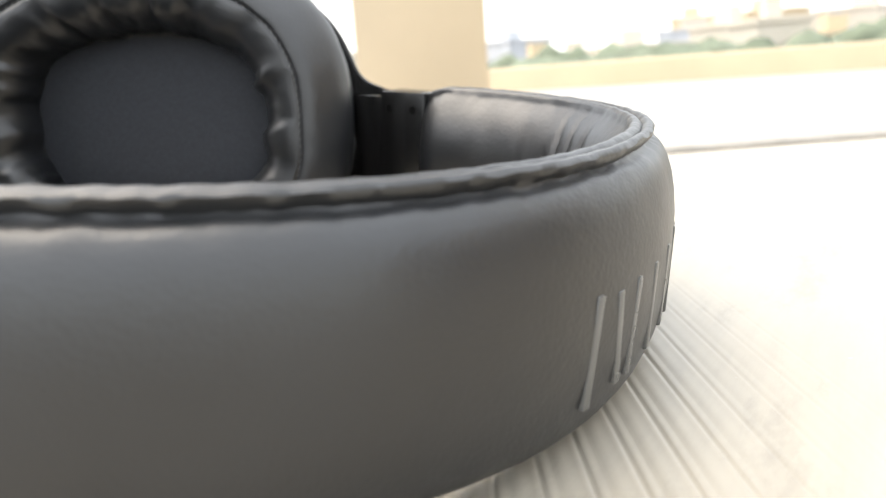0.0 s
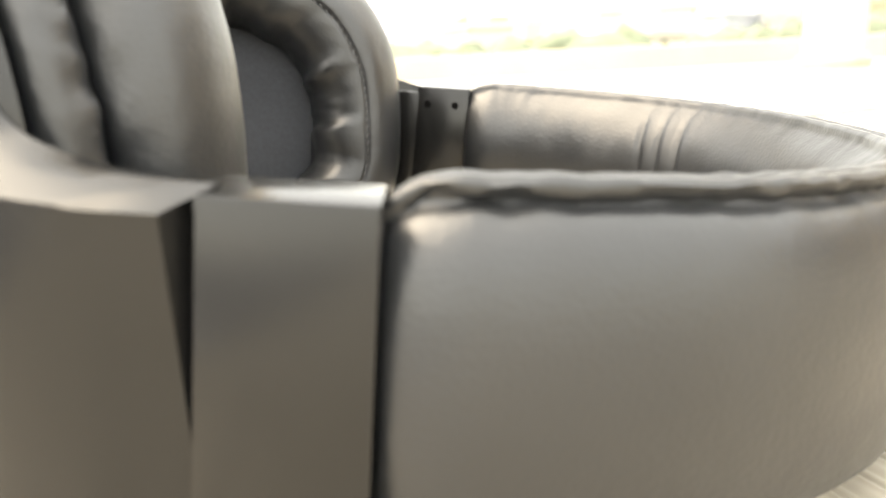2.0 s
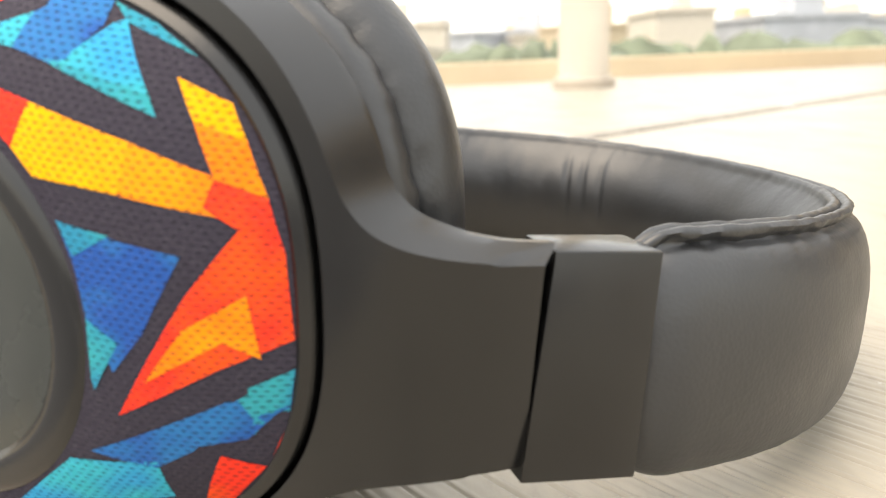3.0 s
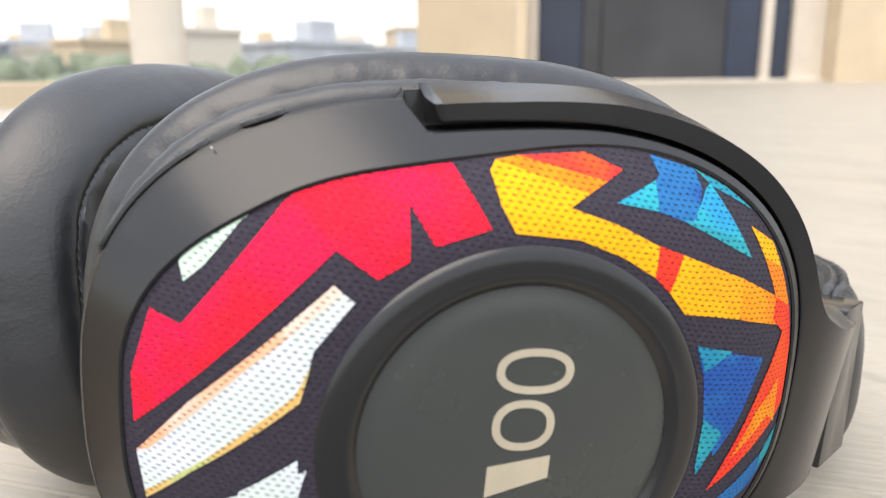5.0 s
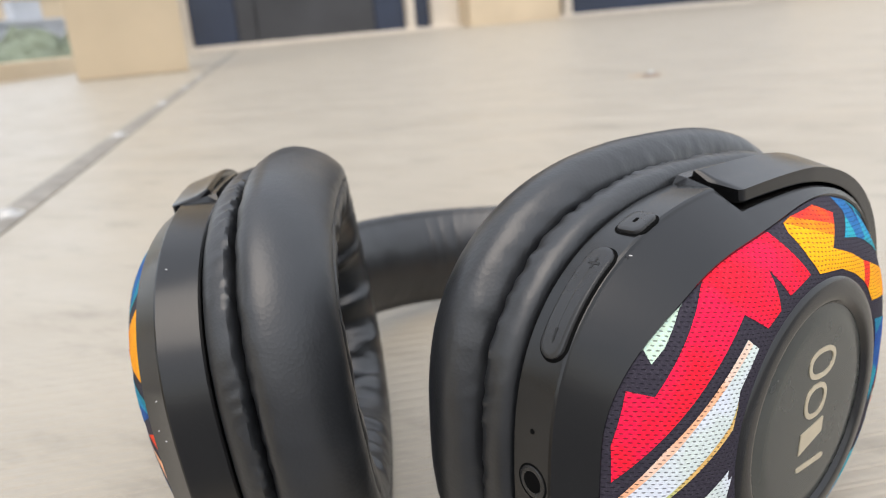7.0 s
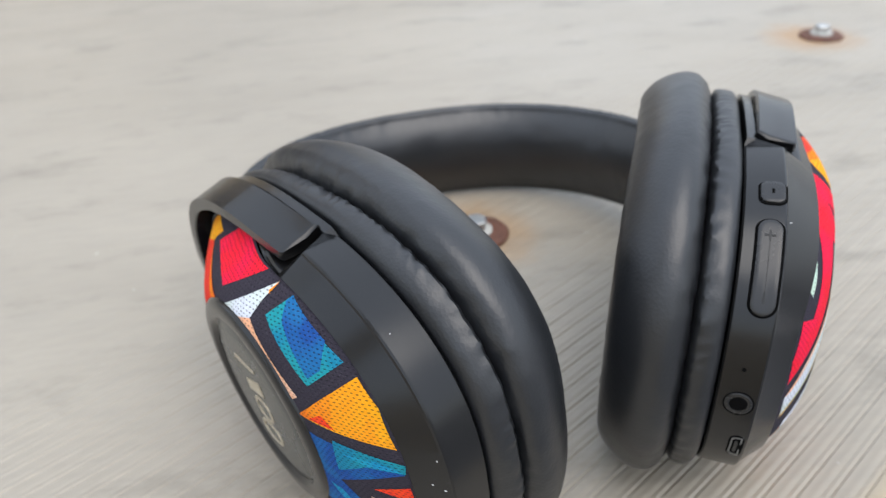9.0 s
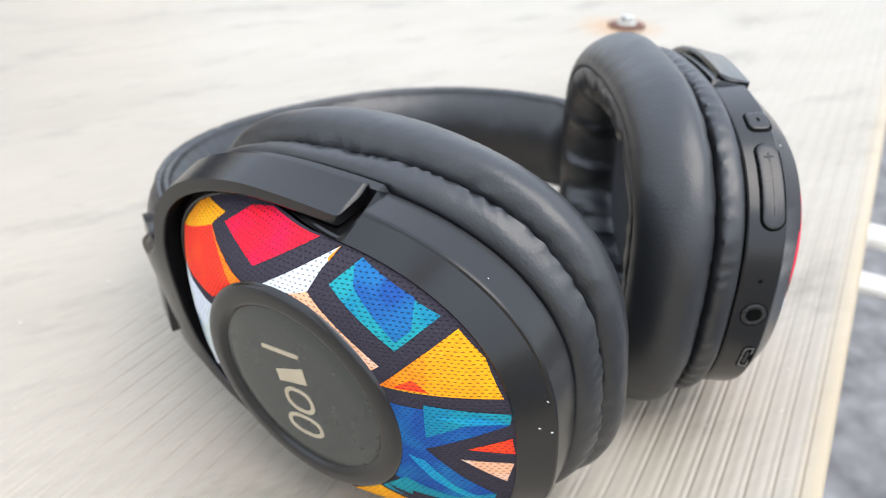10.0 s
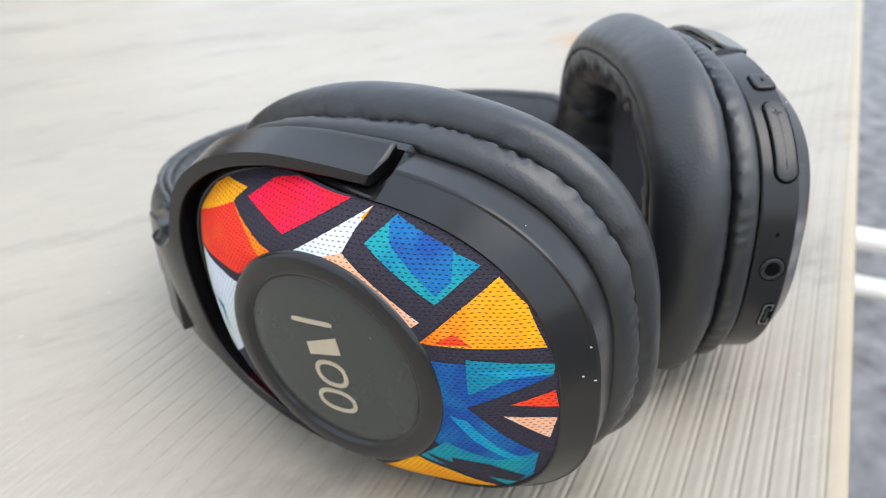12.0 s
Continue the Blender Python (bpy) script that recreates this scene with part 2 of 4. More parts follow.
def edge_radius(s, th):
    """Distance from the cap's centre to the fabric's outer edge."""
    a, du, dv, _ = SEAT[s]
    lo, hi = 20.0, 60.0
    for _ in range(30):
        r = (lo + hi) / 2
        x, y = r * math.cos(th) - du, r * math.sin(th) - dv
        x, y = x * math.cos(a) + y * math.sin(a), y * math.cos(a) - x * math.sin(a)
        i = inset(s, math.atan2(y, x))
        if abs(x / (45.4 - i)) ** POWER + abs(y / (34.2 - i)) ** POWER < 1:
            lo = r
        else:
            hi = r
    return lo


def sunk(s, th):
    """How much deeper the far cup's face lies under its yoke arm, mm."""
    k = min(1.0, max(0.0, (math.cos(th) + 0.25) / 0.6))
    return 0.0 if s > 0 else 4.2 * k * k * (3 - 2 * k)


# height of the fabric beside the cap, how round it falls to the rim, and the height of the cap
CROWN = {1: (1.5, 1.95, 0.3), -1: (-0.3, 1.45, -1.0)}


def dome(s, x, y):
    """Depth of the domed fabric at a place of the cup's face."""
    r, th = math.hypot(x, y), math.atan2(y, x)
    k = min(1, max(0, (r - 24.2) / (edge_radius(s, th) - 24.2)))
    top = CROWN[s][0]
    return top - (8.3 + top - SEAT[s][3] + sunk(s, th) - 0.8 * inset(s, th)) * k ** CROWN[s][1]


NECK_END = {1: (68.4, -4.5), -1: (66.8, -8.0)}
NECK_DROP = {1: 0.0252, -1: 0.0165}


CHAMFER = 1.25


def arm_outline(s, th):
    """Distance to the yoke arm's outer edge at an angle, and whether that is the straight end of its neck."""
    end, skew, neck = NECK_END[s][0], radians(NECK_END[s][1]), radians(-8.0)
    far = max(0.0, (abs(th) - 1.2) / 0.65)
    ring = oval(th, 51.8, 40.4) - 1.5 * far
    d = th - neck
    stop = end / math.cos(th - skew) if abs(d) < 1.0 else 1e6
    side = 14.1 / max(1e-3, abs(math.sin(d))) if abs(d) < 1.2 else 1.0
    r = (ring ** 7 + min(side, stop) ** 7) ** (1 / 7)
    return min(r, stop), r > stop


def arm_mesh(s):
    """The yoke arm: a band round the cup's rim that widens into a neck towards the slider, its outer edge chamfered."""
    neck, bm, loops = radians(-8.0), bmesh.new(), []
    n = 560
    half = {}
    for sign in (1, -1):
        d = radians(5)
        while arm_outline(s, neck + sign * d)[1]:
            d += 0.0005
        half[sign] = arm_outline(s, neck + sign * d)[0] * math.sin(d)
    for i in range(n + 1):
        th = -ARM_SPAN * 0.97 + 2 * ARM_SPAN * 0.97 * i / n
        far = max(0.0, (abs(th) - 1.2) / 0.65)
        rin = oval(th, 47.75 - 1.0 * far, 36.35 - 1.0 * far)
        d = th - neck
        rout, ended = arm_outline(s, th)
        tip = max(0.0, 1 - min(i, n - i) / 4) ** 2 * 0.6
        side = half[1 if d > 0 else -1]
        if ended:
            edge = min(rout, max(rin + 1.0, (side - CHAMFER) / max(1e-3, abs(math.sin(d)))))
        else:
            h = 0.006 if d > 0 else -0.006
            slope = (arm_outline(s, th + 2 * h)[0] - rout) / (2 * abs(h))
            edge = max(rin + 0.9, rout - CHAMFER * math.hypot(rout, slope) / rout)
        wide = max(1e-3, rout - edge)
        deep_edge = 4.4 * (max(0.0, rout * abs(math.sin(d)) - side + CHAMFER) if ended else CHAMFER)

        def front(r):
            u = r * math.cos(d)
            return -9.3 - 0.9 * far - tip - (NECK_DROP[s] * (u - 46.0) ** 2 if u > 46.0 else 0.0) - deep_edge * max(0.0, r - edge) / wide

        def pt(r, w):
            return seat(s, r * math.cos(th), r * math.sin(th), w)

        def deep(r):
            return 8.6 - 0.8 * min(1.0, max(0.0, (r * math.cos(d) - 50.0) / 15.0)) - deep_edge * max(0.0, r - edge) / wide

        cut = 1.2 * min(1.0, max(0.0, (rout * math.cos(d) - 56.0) / 7.0))
        lp = [pt(rin, front(rin) - 0.4), pt(rin + 0.15, front(rin) - 0.1)]
        lp += [pt(r, front(r)) for r in [rin + 0.4] + [rin + 0.4 + (edge - rin - 0.4) * k / 9 for k in range(1, 10)]]
        lp += [pt(edge + wide * k / 3 - tip * k / 3, front(edge + wide * k / 3)) for k in (1, 2, 3)]
        lp += [pt(rout + 0.6 * (1 if not ended else 0) + 0.6 * far - cut, front(rout - cut) - deep(rout - cut) + 0.5), pt(rout - cut, front(rout - cut) - deep(rout - cut))]
        lp += [pt(r, front(r) - deep(r)) for r in (rin + (rout - cut - rin) * k / 10 for k in range(9, 0, -1))]
        lp += [pt(rin, front(rin) - deep(rin))]
        loops.append(lp)
    loft(bm, loops, around=False, caps=True)
    return bm


def between(table, k):
    """A value of a table at a fractional place."""
    i = min(int(k), len(table) - 2)
    return table[i] + (table[i + 1] - table[i]) * min(1.0, k - i)


def refined(rows, n=3):
    """A profile with n steps for each of its own, rounded between them."""
    out = []
    for i in range(len(rows) - 1):
        a, b, c, d = (Vector(rows[min(max(j, 0), len(rows) - 1)]) for j in (i - 1, i, i + 1, i + 2))
        for k in range(n):
            t = k / n
            out.append(tuple(0.5 * (2 * b + (c - a) * t + (2 * a - 5 * b + 4 * c - d) * t * t + (3 * b - a - 3 * c + d) * t ** 3)))
    return out + [rows[-1]]


def pleat(th, phase):
    """Irregular soft folds round a cushion's inside."""
    q = Vector((math.cos(th) * 3, math.sin(th) * 3, phase))
    w = th * 15 + noise.noise(q * 1.7) * 3.2
    return (0.5 + 0.5 * math.cos(w)) ** 1.7 * (0.55 + 0.9 * abs(noise.noise(q * 1.1 + Vector((5, 2, 0)))))


def cushion_wobble(th, k):
    """Soft creases, stronger on the inside of the cushion; a ruched seam outside."""
    v = Vector((math.cos(th) * 3, math.sin(th) * 3, k * 0.35))
    k = k / 3
    v.z = k * 0.35
    amp = between((0.6, 0.8, 0.5, 0.22, 0.12, 0.1, 0.1, 0.15, 0.2, 0.2, 0.4, 0.7, 0.8, 0.7, 0.3), k)
    fine = noise.noise(v * 3.1) * 0.55 + noise.noise(v * 7.5) * 0.4
    dr, dw = amp * fine, amp * noise.noise(v * 4.3 + Vector((7, 3, 1))) * 0.5
    ruche = between((0.0, 1.0, 0.3, 0, 0, 0, 0, 0, 0, 0, 0, 0, 0, 0, 0), k)
    if ruche:
        dr += 0.42 * ruche * math.cos(th * 78 + 5 * noise.noise(v * 2)) * (0.4 + abs(noise.noise(v * 1.4)))
    fold = between((0, 0, 0, 0, 0, 0, 0, 0, 0.1, 0.25, 0.8, 1.8, 2.1, 0.9, 0.0), k)
    if fold:
        p = pleat(th + 0.03 * (k - 10), 0.3)
        dr -= fold * p
        dw -= fold * p * 0.3
    return dr, dw


def skirt_wobble(th, k):
    k = k / 3
    v = Vector((math.cos(th) * 3, math.sin(th) * 3, k * 0.3 + 9))
    amp = between((0.03, 0.05, 0.12, 0.28, 0.5, 0.3), k)
    dr = amp * (noise.noise(v * 2.6) * 0.9 + noise.noise(v * 8) * 0.4)
    ruche = between((0, 0, 0, 0.2, 1.0, 0.6), k)
    dr += 0.38 * ruche * math.cos(th * 78 + 5 * noise.noise(v * 2)) * (0.4 + abs(noise.noise(v * 1.4)))
    return dr, amp * noise.noise(v * 6) * 0.4


CUSHION = [(46, 34, -27.0), (49.6, 37.8, -27.8), (52.4, 41.2, -28.9), (54.2, 43.6, -31.0), (54.7, 44.3, -33.7), (53.9, 43.4, -37.1), (51.7, 41.1, -40.7), (48.8, 38.1, -43.4), (46.3, 35.6, -44.1), (45.3, 34.6, -43.6), (44.1, 33.4, -44.1), (39.2, 28.9, -42.6), (35.4, 25.4, -37.0), (33.8, 24.0, -29.5), (31.5, 22.2, -28.2)]
SKIRT = [(48.6, 36.6, -21.45), (50.4, 38.5, -21.6), (51.8, 40.0, -22.6), (52.3, 40.5, -24.6), (51.6, 39.7, -27.1), (47.4, 35.7, -28.3)]


def patch_mesh(points, s, lift):
    """A printed shape lying on the domed fabric; the points go round it in mm."""
    bm = bmesh.new()
    f = bm.faces.new([bm.verts.new((x, y, 0)) for x, y in points])
    bmesh.ops.triangulate(bm, faces=[f])
    for _ in range(5):
        es = [e for e in bm.edges if e.calc_length() > 1.7]
        if not es:
            break
        bmesh.ops.subdivide_edges(bm, edges=es, cuts=1)
        bmesh.ops.triangulate(bm, faces=bm.faces[:])
    for v in bm.verts:
        x, y = v.co.x, v.co.y
        k = min(1.0, (edge_radius(s, math.atan2(y, x)) - 0.02) / math.hypot(x, y))
        x, y = x * k, y * k
        v.co = Vector((s * x, y, dome(s, x, y) + lift)) * MM
    bmesh.ops.dissolve_degenerate(bm, dist=1e-6, edges=bm.edges[:])
    return bm


headphones = tagged(new("headphones"), "black over-ear headphones with colourful fabric cups on a ribbed sheet", "headphones")


def ear_cup(s, matrix, swing):
    """One cup with its cap, fabric, cushion and yoke arm. swing: degrees by which the arm stands off the cup."""
    low = matrix.inverted()

    def rest(bm):
        for v in bm.verts:
            p = matrix @ v.co
            if p.z < 0.0003:
                p.z = 0.0003
                v.co = low @ p
        return bm

    bm = bmesh.new()

    def body(th):
        rows = CUT if abs((th + math.pi) % (2 * math.pi) - math.pi) < ARM_SPAN else FULL
        far = max(0.0, (abs((th + math.pi) % (2 * math.pi) - math.pi) - 1.2) / 0.65) if rows is CUT else 0.0
        over = inset(s, th)
        out = []
        for i, (a, c, w) in enumerate(rows):
            slim = 1.2 * far if 3 < i < 7 and rows is CUT else over if i < 4 else 0
            out.append((a - slim, c - slim, w - (sunk(s, th) if w > -9.8 else 0) + (0.8 * over if i < 4 else 0)))
        return out

    loft(bm, cup_loops(body, s, 180), closed=False)
    cup = part("ear_cup", rest(bm), PLASTIC, headphones, "matte black oval ear cup", matrix, 15)
    bm = bmesh.new()
    rows = []
    for i in range(180):
        th = 2 * math.pi * i / 180
        e = edge_radius(s, th) + 0.1
        rows.append([(s * r * math.cos(th), r * math.sin(th), dome(s, r * math.cos(th), r * math.sin(th))) for r in [23.5 + (e - 23.5) * k / 22 for k in range(23)]])
    loft(bm, rows, closed=False)
    part("fabric_cover", bm, FABRIC, cup, "dark woven mesh fabric ring")
    bm = bmesh.new()
    cap_m = Matrix.Translation((0, 0, CROWN[s][2] * MM))
    lathe(bm, [(25.0, -2.5), (25.0, 0.55), (24.8, 1.05), (24.35, 1.5), (23.7, 1.8), (22.9, 1.95), (21.6, 2.0), (21.0, 1.95), (20.5, 1.7), (20.1, 1.25), (19.8, 1.05)], 128)
    part("cap_rim", bm, CAP_RIM, cup, "black bevelled ring of the round cap", cap_m)
    bm = bmesh.new()
    lathe(bm, [(20.2, 0.6), (20.0, 0.95), (19.4, 1.02), (18.4, 1.22), (17.4, 1.42), (16.4, 1.55), (15.2, 1.6), (10, 1.62), (0.01, 1.62)], 128)
    part("cap_plate", bm, CAP, cup, "dark grey satin round plate with a dished edge", cap_m)
    bm = bmesh.new()
    arm_m = Matrix()
    pivot = Vector((-7 * s, 0, -13)) * MM
    arm_m = Matrix.Translation(pivot) @ Matrix.Rotation(radians(-swing) * s, 4, "Y") @ Matrix.Translation(-pivot)
    part("yoke_arm", arm_mesh(s), PLASTIC, cup, "matte black curved yoke arm", arm_m, 20)
    bm = bmesh.new()
    loft(bm, cup_loops(refined(SKIRT), s, 504, skirt_wobble), closed=False)
    part("cushion_skirt", rest(bm), LEATHER, cup, "wrinkled black leatherette skirt")

    def soft_part(th, k):
        """Each cushion bulges a little on its upper inside; the far one is pressed in at three places."""
        dr, dw = cushion_wobble(th, k)
        deg, ramp = math.degrees(th), min(1.0, max(0.0, (k / 3 - 2.5) / 3.5))
        puff = math.exp(-((((deg - (85 if s < 0 else 40)) + 180) % 360 - 180) / 40) ** 2) * ramp
        if s > 0:
            return dr + 0.5 * puff, dw - 1.5 * puff
        near = (deg + 158) % 360 - 180
        press = math.exp(-((deg - 126) / 32) ** 2) + 1.1 * math.exp(-(near / 45) ** 2) + 0.8 * math.exp(-((deg - 186) / 32) ** 2)
        return dr + 0.6 * puff - 2.3 * press * ramp, dw - 2.0 * puff

    bm = bmesh.new()
    loft(bm, cup_loops(refined(CUSHION), s, 420, soft_part), closed=False)
    part("ear_cushion", rest(bm), LEATHER, cup, "puffy black leatherette ear cushion")
    bm = bmesh.new()
    loft(bm, cup_loops([(33.6, 23.8, -29.6), (29, 20.4, -30.6), (18, 13, -31.3), (0.1, 0.1, -31.5)], s, 80), closed=False)
    part("driver_cloth", bm, CLOTH, cup, "dark slate speaker cloth")
    bm = bmesh.new()
    for i in range(150):
        th = 2 * math.pi * i / 150
        r, h = oval(th, 45.3, 34.6) + soft_part(th, 27)[0], 0.01
        p = Vector(seat(s, r * math.cos(th), r * math.sin(th), -43.65 + soft_part(th, 27)[1]))
        r = oval(th + h, 45.3, 34.6) + soft_part(th, 27)[0]
        t = Vector(seat(s, r * math.cos(th + h), r * math.sin(th + h), 0)) - p
        box(bm, (1.1, 0.24, 0.24), pose(*p, 0, 0, math.degrees(math.atan2(t.y, t.x))))
    part("seam_stitching", scaled(bm), STITCH, cup, "grey stitched seam")
    return cup


def cup_matrix(x, y, z, azimuth, tilt, s, lean=0.0):
    n = Vector((math.cos(radians(azimuth)) * math.cos(radians(lean)), math.sin(radians(azimuth)) * math.cos(radians(lean)), math.sin(radians(lean))))
    u = Vector((0, 1, 0))
    u = (u - u.dot(n) * n).normalized() * s
    v = n.cross(u)
    m = Matrix((u, v, n)).transposed().to_4x4()
    return Matrix.Translation((x * MM, y * MM, z * MM)) @ m @ Matrix.Rotation(radians(-tilt) * s, 4, "Z")


CUP_TILT = 5.5
right_m = cup_matrix(67.5, 6.0, 39.1, -27.35, CUP_TILT, 1, -0.9)
left_m = cup_matrix(-65.3, -6.3, 39.3, -151.7, CUP_TILT, -1, -4.8)
cup_a = ear_cup(1, right_m, 0)
cup_b = ear_cup(-1, left_m, 0.5)


# ---- headphones: the headband ----
A_DIR = Vector((0.9938, 0.1106, -0.018)).normalized()
FLAT = Vector((-0.1106, 0.9938, 0)).normalized()
DROP = radians(6.14)
B_DIR = FLAT * math.cos(DROP) - Vector((0, 0, math.sin(DROP)))
C_DIR = FLAT * math.sin(DROP) + Vector((0, 0, math.cos(DROP)))
BAND_O = Vector((-0.98, 79.45, 27.5))
BAND_C = BAND_O - B_DIR * 10
BAND_A, BAND_B, BAND_P = 79.2, 84.1, 2.17
# the half towards the other cup bows out a little more
BAND_FAR, BAND_P_FAR = 80.9, 2.28


def band_frame(phi):
    """A place on the band's outer middle line, its outward direction and its run."""
    c, q = math.cos(phi), math.sin(phi)
    half, power = (BAND_A, BAND_P) if c > 0 else (BAND_FAR, BAND_P_FAR)
    x, y = math.copysign(abs(c) ** (2 / power), c), abs(q) ** (2 / power)
    p = BAND_C + A_DIR * (half * x) + B_DIR * (BAND_B * y)
    n = (A_DIR * (math.copysign(abs(x) ** (power - 1), x) / half) + B_DIR * (y ** (power - 1) / BAND_B)).normalized()
    return p, n, C_DIR.cross(n)


HALF = [(0.0, 0.3), (3, 0.15), (6, -0.3), (8.5, -0.95), (10.3, -1.7), (11.5, -2.5), (12.3, -3.3), (12.7, -4.1), (12.9, -4.9), (13.3, -5.2), (13.9, -4.6), (14.6, -4.3), (15.1, -4.8), (15.1, -5.5), (14.7, -6.0), (14.4, -6.3), (14.8, -6.6), (15.1, -7.2), (15.0, -7.9), (14.4, -8.4), (13.7, -8.4), (12.9, -9.0), (11.5, -10.5), (9, -12.1), (7, -13.0), (5, -13.7), (2.5, -14.2), (0, -14.4)]

LOWER = [(0.0, 0.3), (3, 0.4), (6, 0.35), (8.5, 0.05), (10.5, -0.45), (12.1, -1.2), (13.3, -2.2), (14.1, -3.4), (14.5, -4.6), (14.6, -5.4), (14.8, -6.0), (15.0, -6.4), (15.1, -6.9), (15.1, -7.4)] + HALF[18:]


FOLDS = (124.3, 129.6, 134.3)


def headband():
    bm, loops, n = bmesh.new(), [], 260
    section = HALF + [(-c, d) for c, d in LOWER[-2:0:-1]]
    lo, hi = radians(6.6), radians(174.25)
    for i in range(n + 1):
        phi = lo + (hi - lo) * i / n
        p, out, run = band_frame(phi)
        end = min(i, n - i) * 0.9
        pinch = max(0.0, 1 - end / 7.0) ** 2.4
        lp = []
        for c, d in section:
            side = 1 if c > 0 else -1
            k = abs(c)
            q = Vector((math.cos(phi) * 6, math.sin(phi) * 6, c * 0.12))
            crease = noise.noise(q * 2.2) * 0.25 + noise.noise(q * 6) * 0.22
            edge = max(0.0, 1 - abs(k - 13.6) / 2.5) * (1 + 1.6 * max(0.0, 1 - end / 22)) * (1.0 if c > 0 else 0.25)
            d2 = d + crease * edge
            c2 = c + side * edge * noise.noise(q * 5 + Vector((3, 1, 2))) * 0.35
            if d < -9.5:
                d2 += sum(0.9 * math.exp(-((math.degrees(phi) - f - 0.12 * c) / 0.7) ** 2) for f in FOLDS) * max(0.0, 1 - (abs(c - 4) / 8) ** 2)
                d2 += noise.noise(q * 3.4) * 0.25 * max(0, math.sin(phi * 3.2)) + noise.noise(q * 1.2) * 0.3
            c2 *= (1.125 if c > 0 else 1.125 + 0.13 * math.sin(phi)) * (1 - 0.16 * pinch)
            d2 = d2 + (-6.5 - d2) * 0.4 * pinch
            lp.append(p + out * d2 + C_DIR * c2)
        loops.append([Vector((v.x, v.y, max(v.z, 0.2))) for v in lp])
    loft(bm, loops, around=False, caps=True)
    return part("headband", bm, LEATHER, headphones, "padded black leatherette headband with piped edges", sharp=60)


band = headband()


def slider(phi, s, bulge=0.0):
    """The plastic block between the band and a yoke arm."""
    p, out, run = band_frame(phi)
    back = (-run if s > 0 else run)
    bm = bmesh.new()
    m = Matrix((back, C_DIR, out)).transposed().to_4x4()
    box(bm, (13.0, 29.0, 9.0), Matrix.Translation(p + back * 6.3 - out * 5.0 + C_DIR * 0.5) @ m, 0.35)
    for v in bm.verts:
        q = v.co - p
        if q.dot(back) > 9:
            v.co += back * (0.8 + 1.2 * max(0.0, 14.5 - q.dot(C_DIR)) / 29)
        if s > 0 and q.dot(out) > -3 and q.dot(back) > 9:
            v.co -= out * (0.5 + 0.9 * max(0.0, 14.5 - q.dot(C_DIR)) / 29)
        if q.dot(out) > -3:
            v.co += out * bulge * (0.75 + 0.25 * q.dot(back) / 13) * (1.0 - 0.2 * q.dot(C_DIR) / 14)
    box(bm, (15.0, 27.0, 3.6), Matrix.Translation(p + back * 16.5 - out * 7.7) @ m, 0.35)
    b = part("slider", scaled(bm), PLASTIC, headphones, "matte black slider block of the headband")
    bm = bmesh.new()
    for k in (3.4, 10.8):
        for c in (10.5, -10.5):
            r = bmesh.ops.create_cone(bm, cap_ends=True, segments=16, radius1=0.95, radius2=0.95, depth=0.5, matrix=Matrix.Translation(p + back * k - out * 9.35 + C_DIR * c) @ m)
    part("screw_hole", scaled(bm), HOLLOW, b, "small black screw recess")
    return b


slider(radians(6.6), 1)
slider(radians(174.25), -1, 2.2)

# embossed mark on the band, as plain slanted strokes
# highlights on the strokes are put into a base colour lighter than the band
EMBOSS_LIT = plain("embossed_highlight", (0.12, 0.12, 0.115), 0.28, 0, 0.2, 90)
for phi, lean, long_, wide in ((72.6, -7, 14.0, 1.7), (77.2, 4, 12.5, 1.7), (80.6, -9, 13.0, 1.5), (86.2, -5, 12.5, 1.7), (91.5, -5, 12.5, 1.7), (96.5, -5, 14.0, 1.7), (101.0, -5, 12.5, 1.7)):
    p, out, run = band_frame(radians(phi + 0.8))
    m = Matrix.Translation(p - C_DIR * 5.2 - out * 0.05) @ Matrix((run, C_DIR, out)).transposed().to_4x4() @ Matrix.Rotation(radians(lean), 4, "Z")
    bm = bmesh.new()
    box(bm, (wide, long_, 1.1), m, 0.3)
    part("embossed_stroke", scaled(bm), EMBOSS_LIT, band, "raised stroke of the embossed mark, its highlight in the colour")

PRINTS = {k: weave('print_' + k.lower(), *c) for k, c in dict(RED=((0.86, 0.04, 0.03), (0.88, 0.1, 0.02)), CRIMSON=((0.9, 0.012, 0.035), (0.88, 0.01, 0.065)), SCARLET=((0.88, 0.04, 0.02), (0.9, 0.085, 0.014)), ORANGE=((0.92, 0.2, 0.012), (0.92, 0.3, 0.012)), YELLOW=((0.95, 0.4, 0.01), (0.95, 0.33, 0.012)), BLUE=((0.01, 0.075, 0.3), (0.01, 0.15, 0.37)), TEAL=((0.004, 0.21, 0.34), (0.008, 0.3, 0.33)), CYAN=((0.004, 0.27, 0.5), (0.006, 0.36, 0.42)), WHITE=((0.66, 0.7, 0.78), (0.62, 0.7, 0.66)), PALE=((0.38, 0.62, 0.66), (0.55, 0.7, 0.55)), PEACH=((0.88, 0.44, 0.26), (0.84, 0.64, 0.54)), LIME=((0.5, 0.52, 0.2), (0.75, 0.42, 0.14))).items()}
PRINTS['DARK'] = FABRIC


def fabric_patch(cup, s, colour, layer, *points):
    part('fabric_patch', patch_mesh(points, s, 0.1 + 0.06 * layer), PRINTS[colour], cup, colour.lower() + ' printed shape on the mesh fabric')


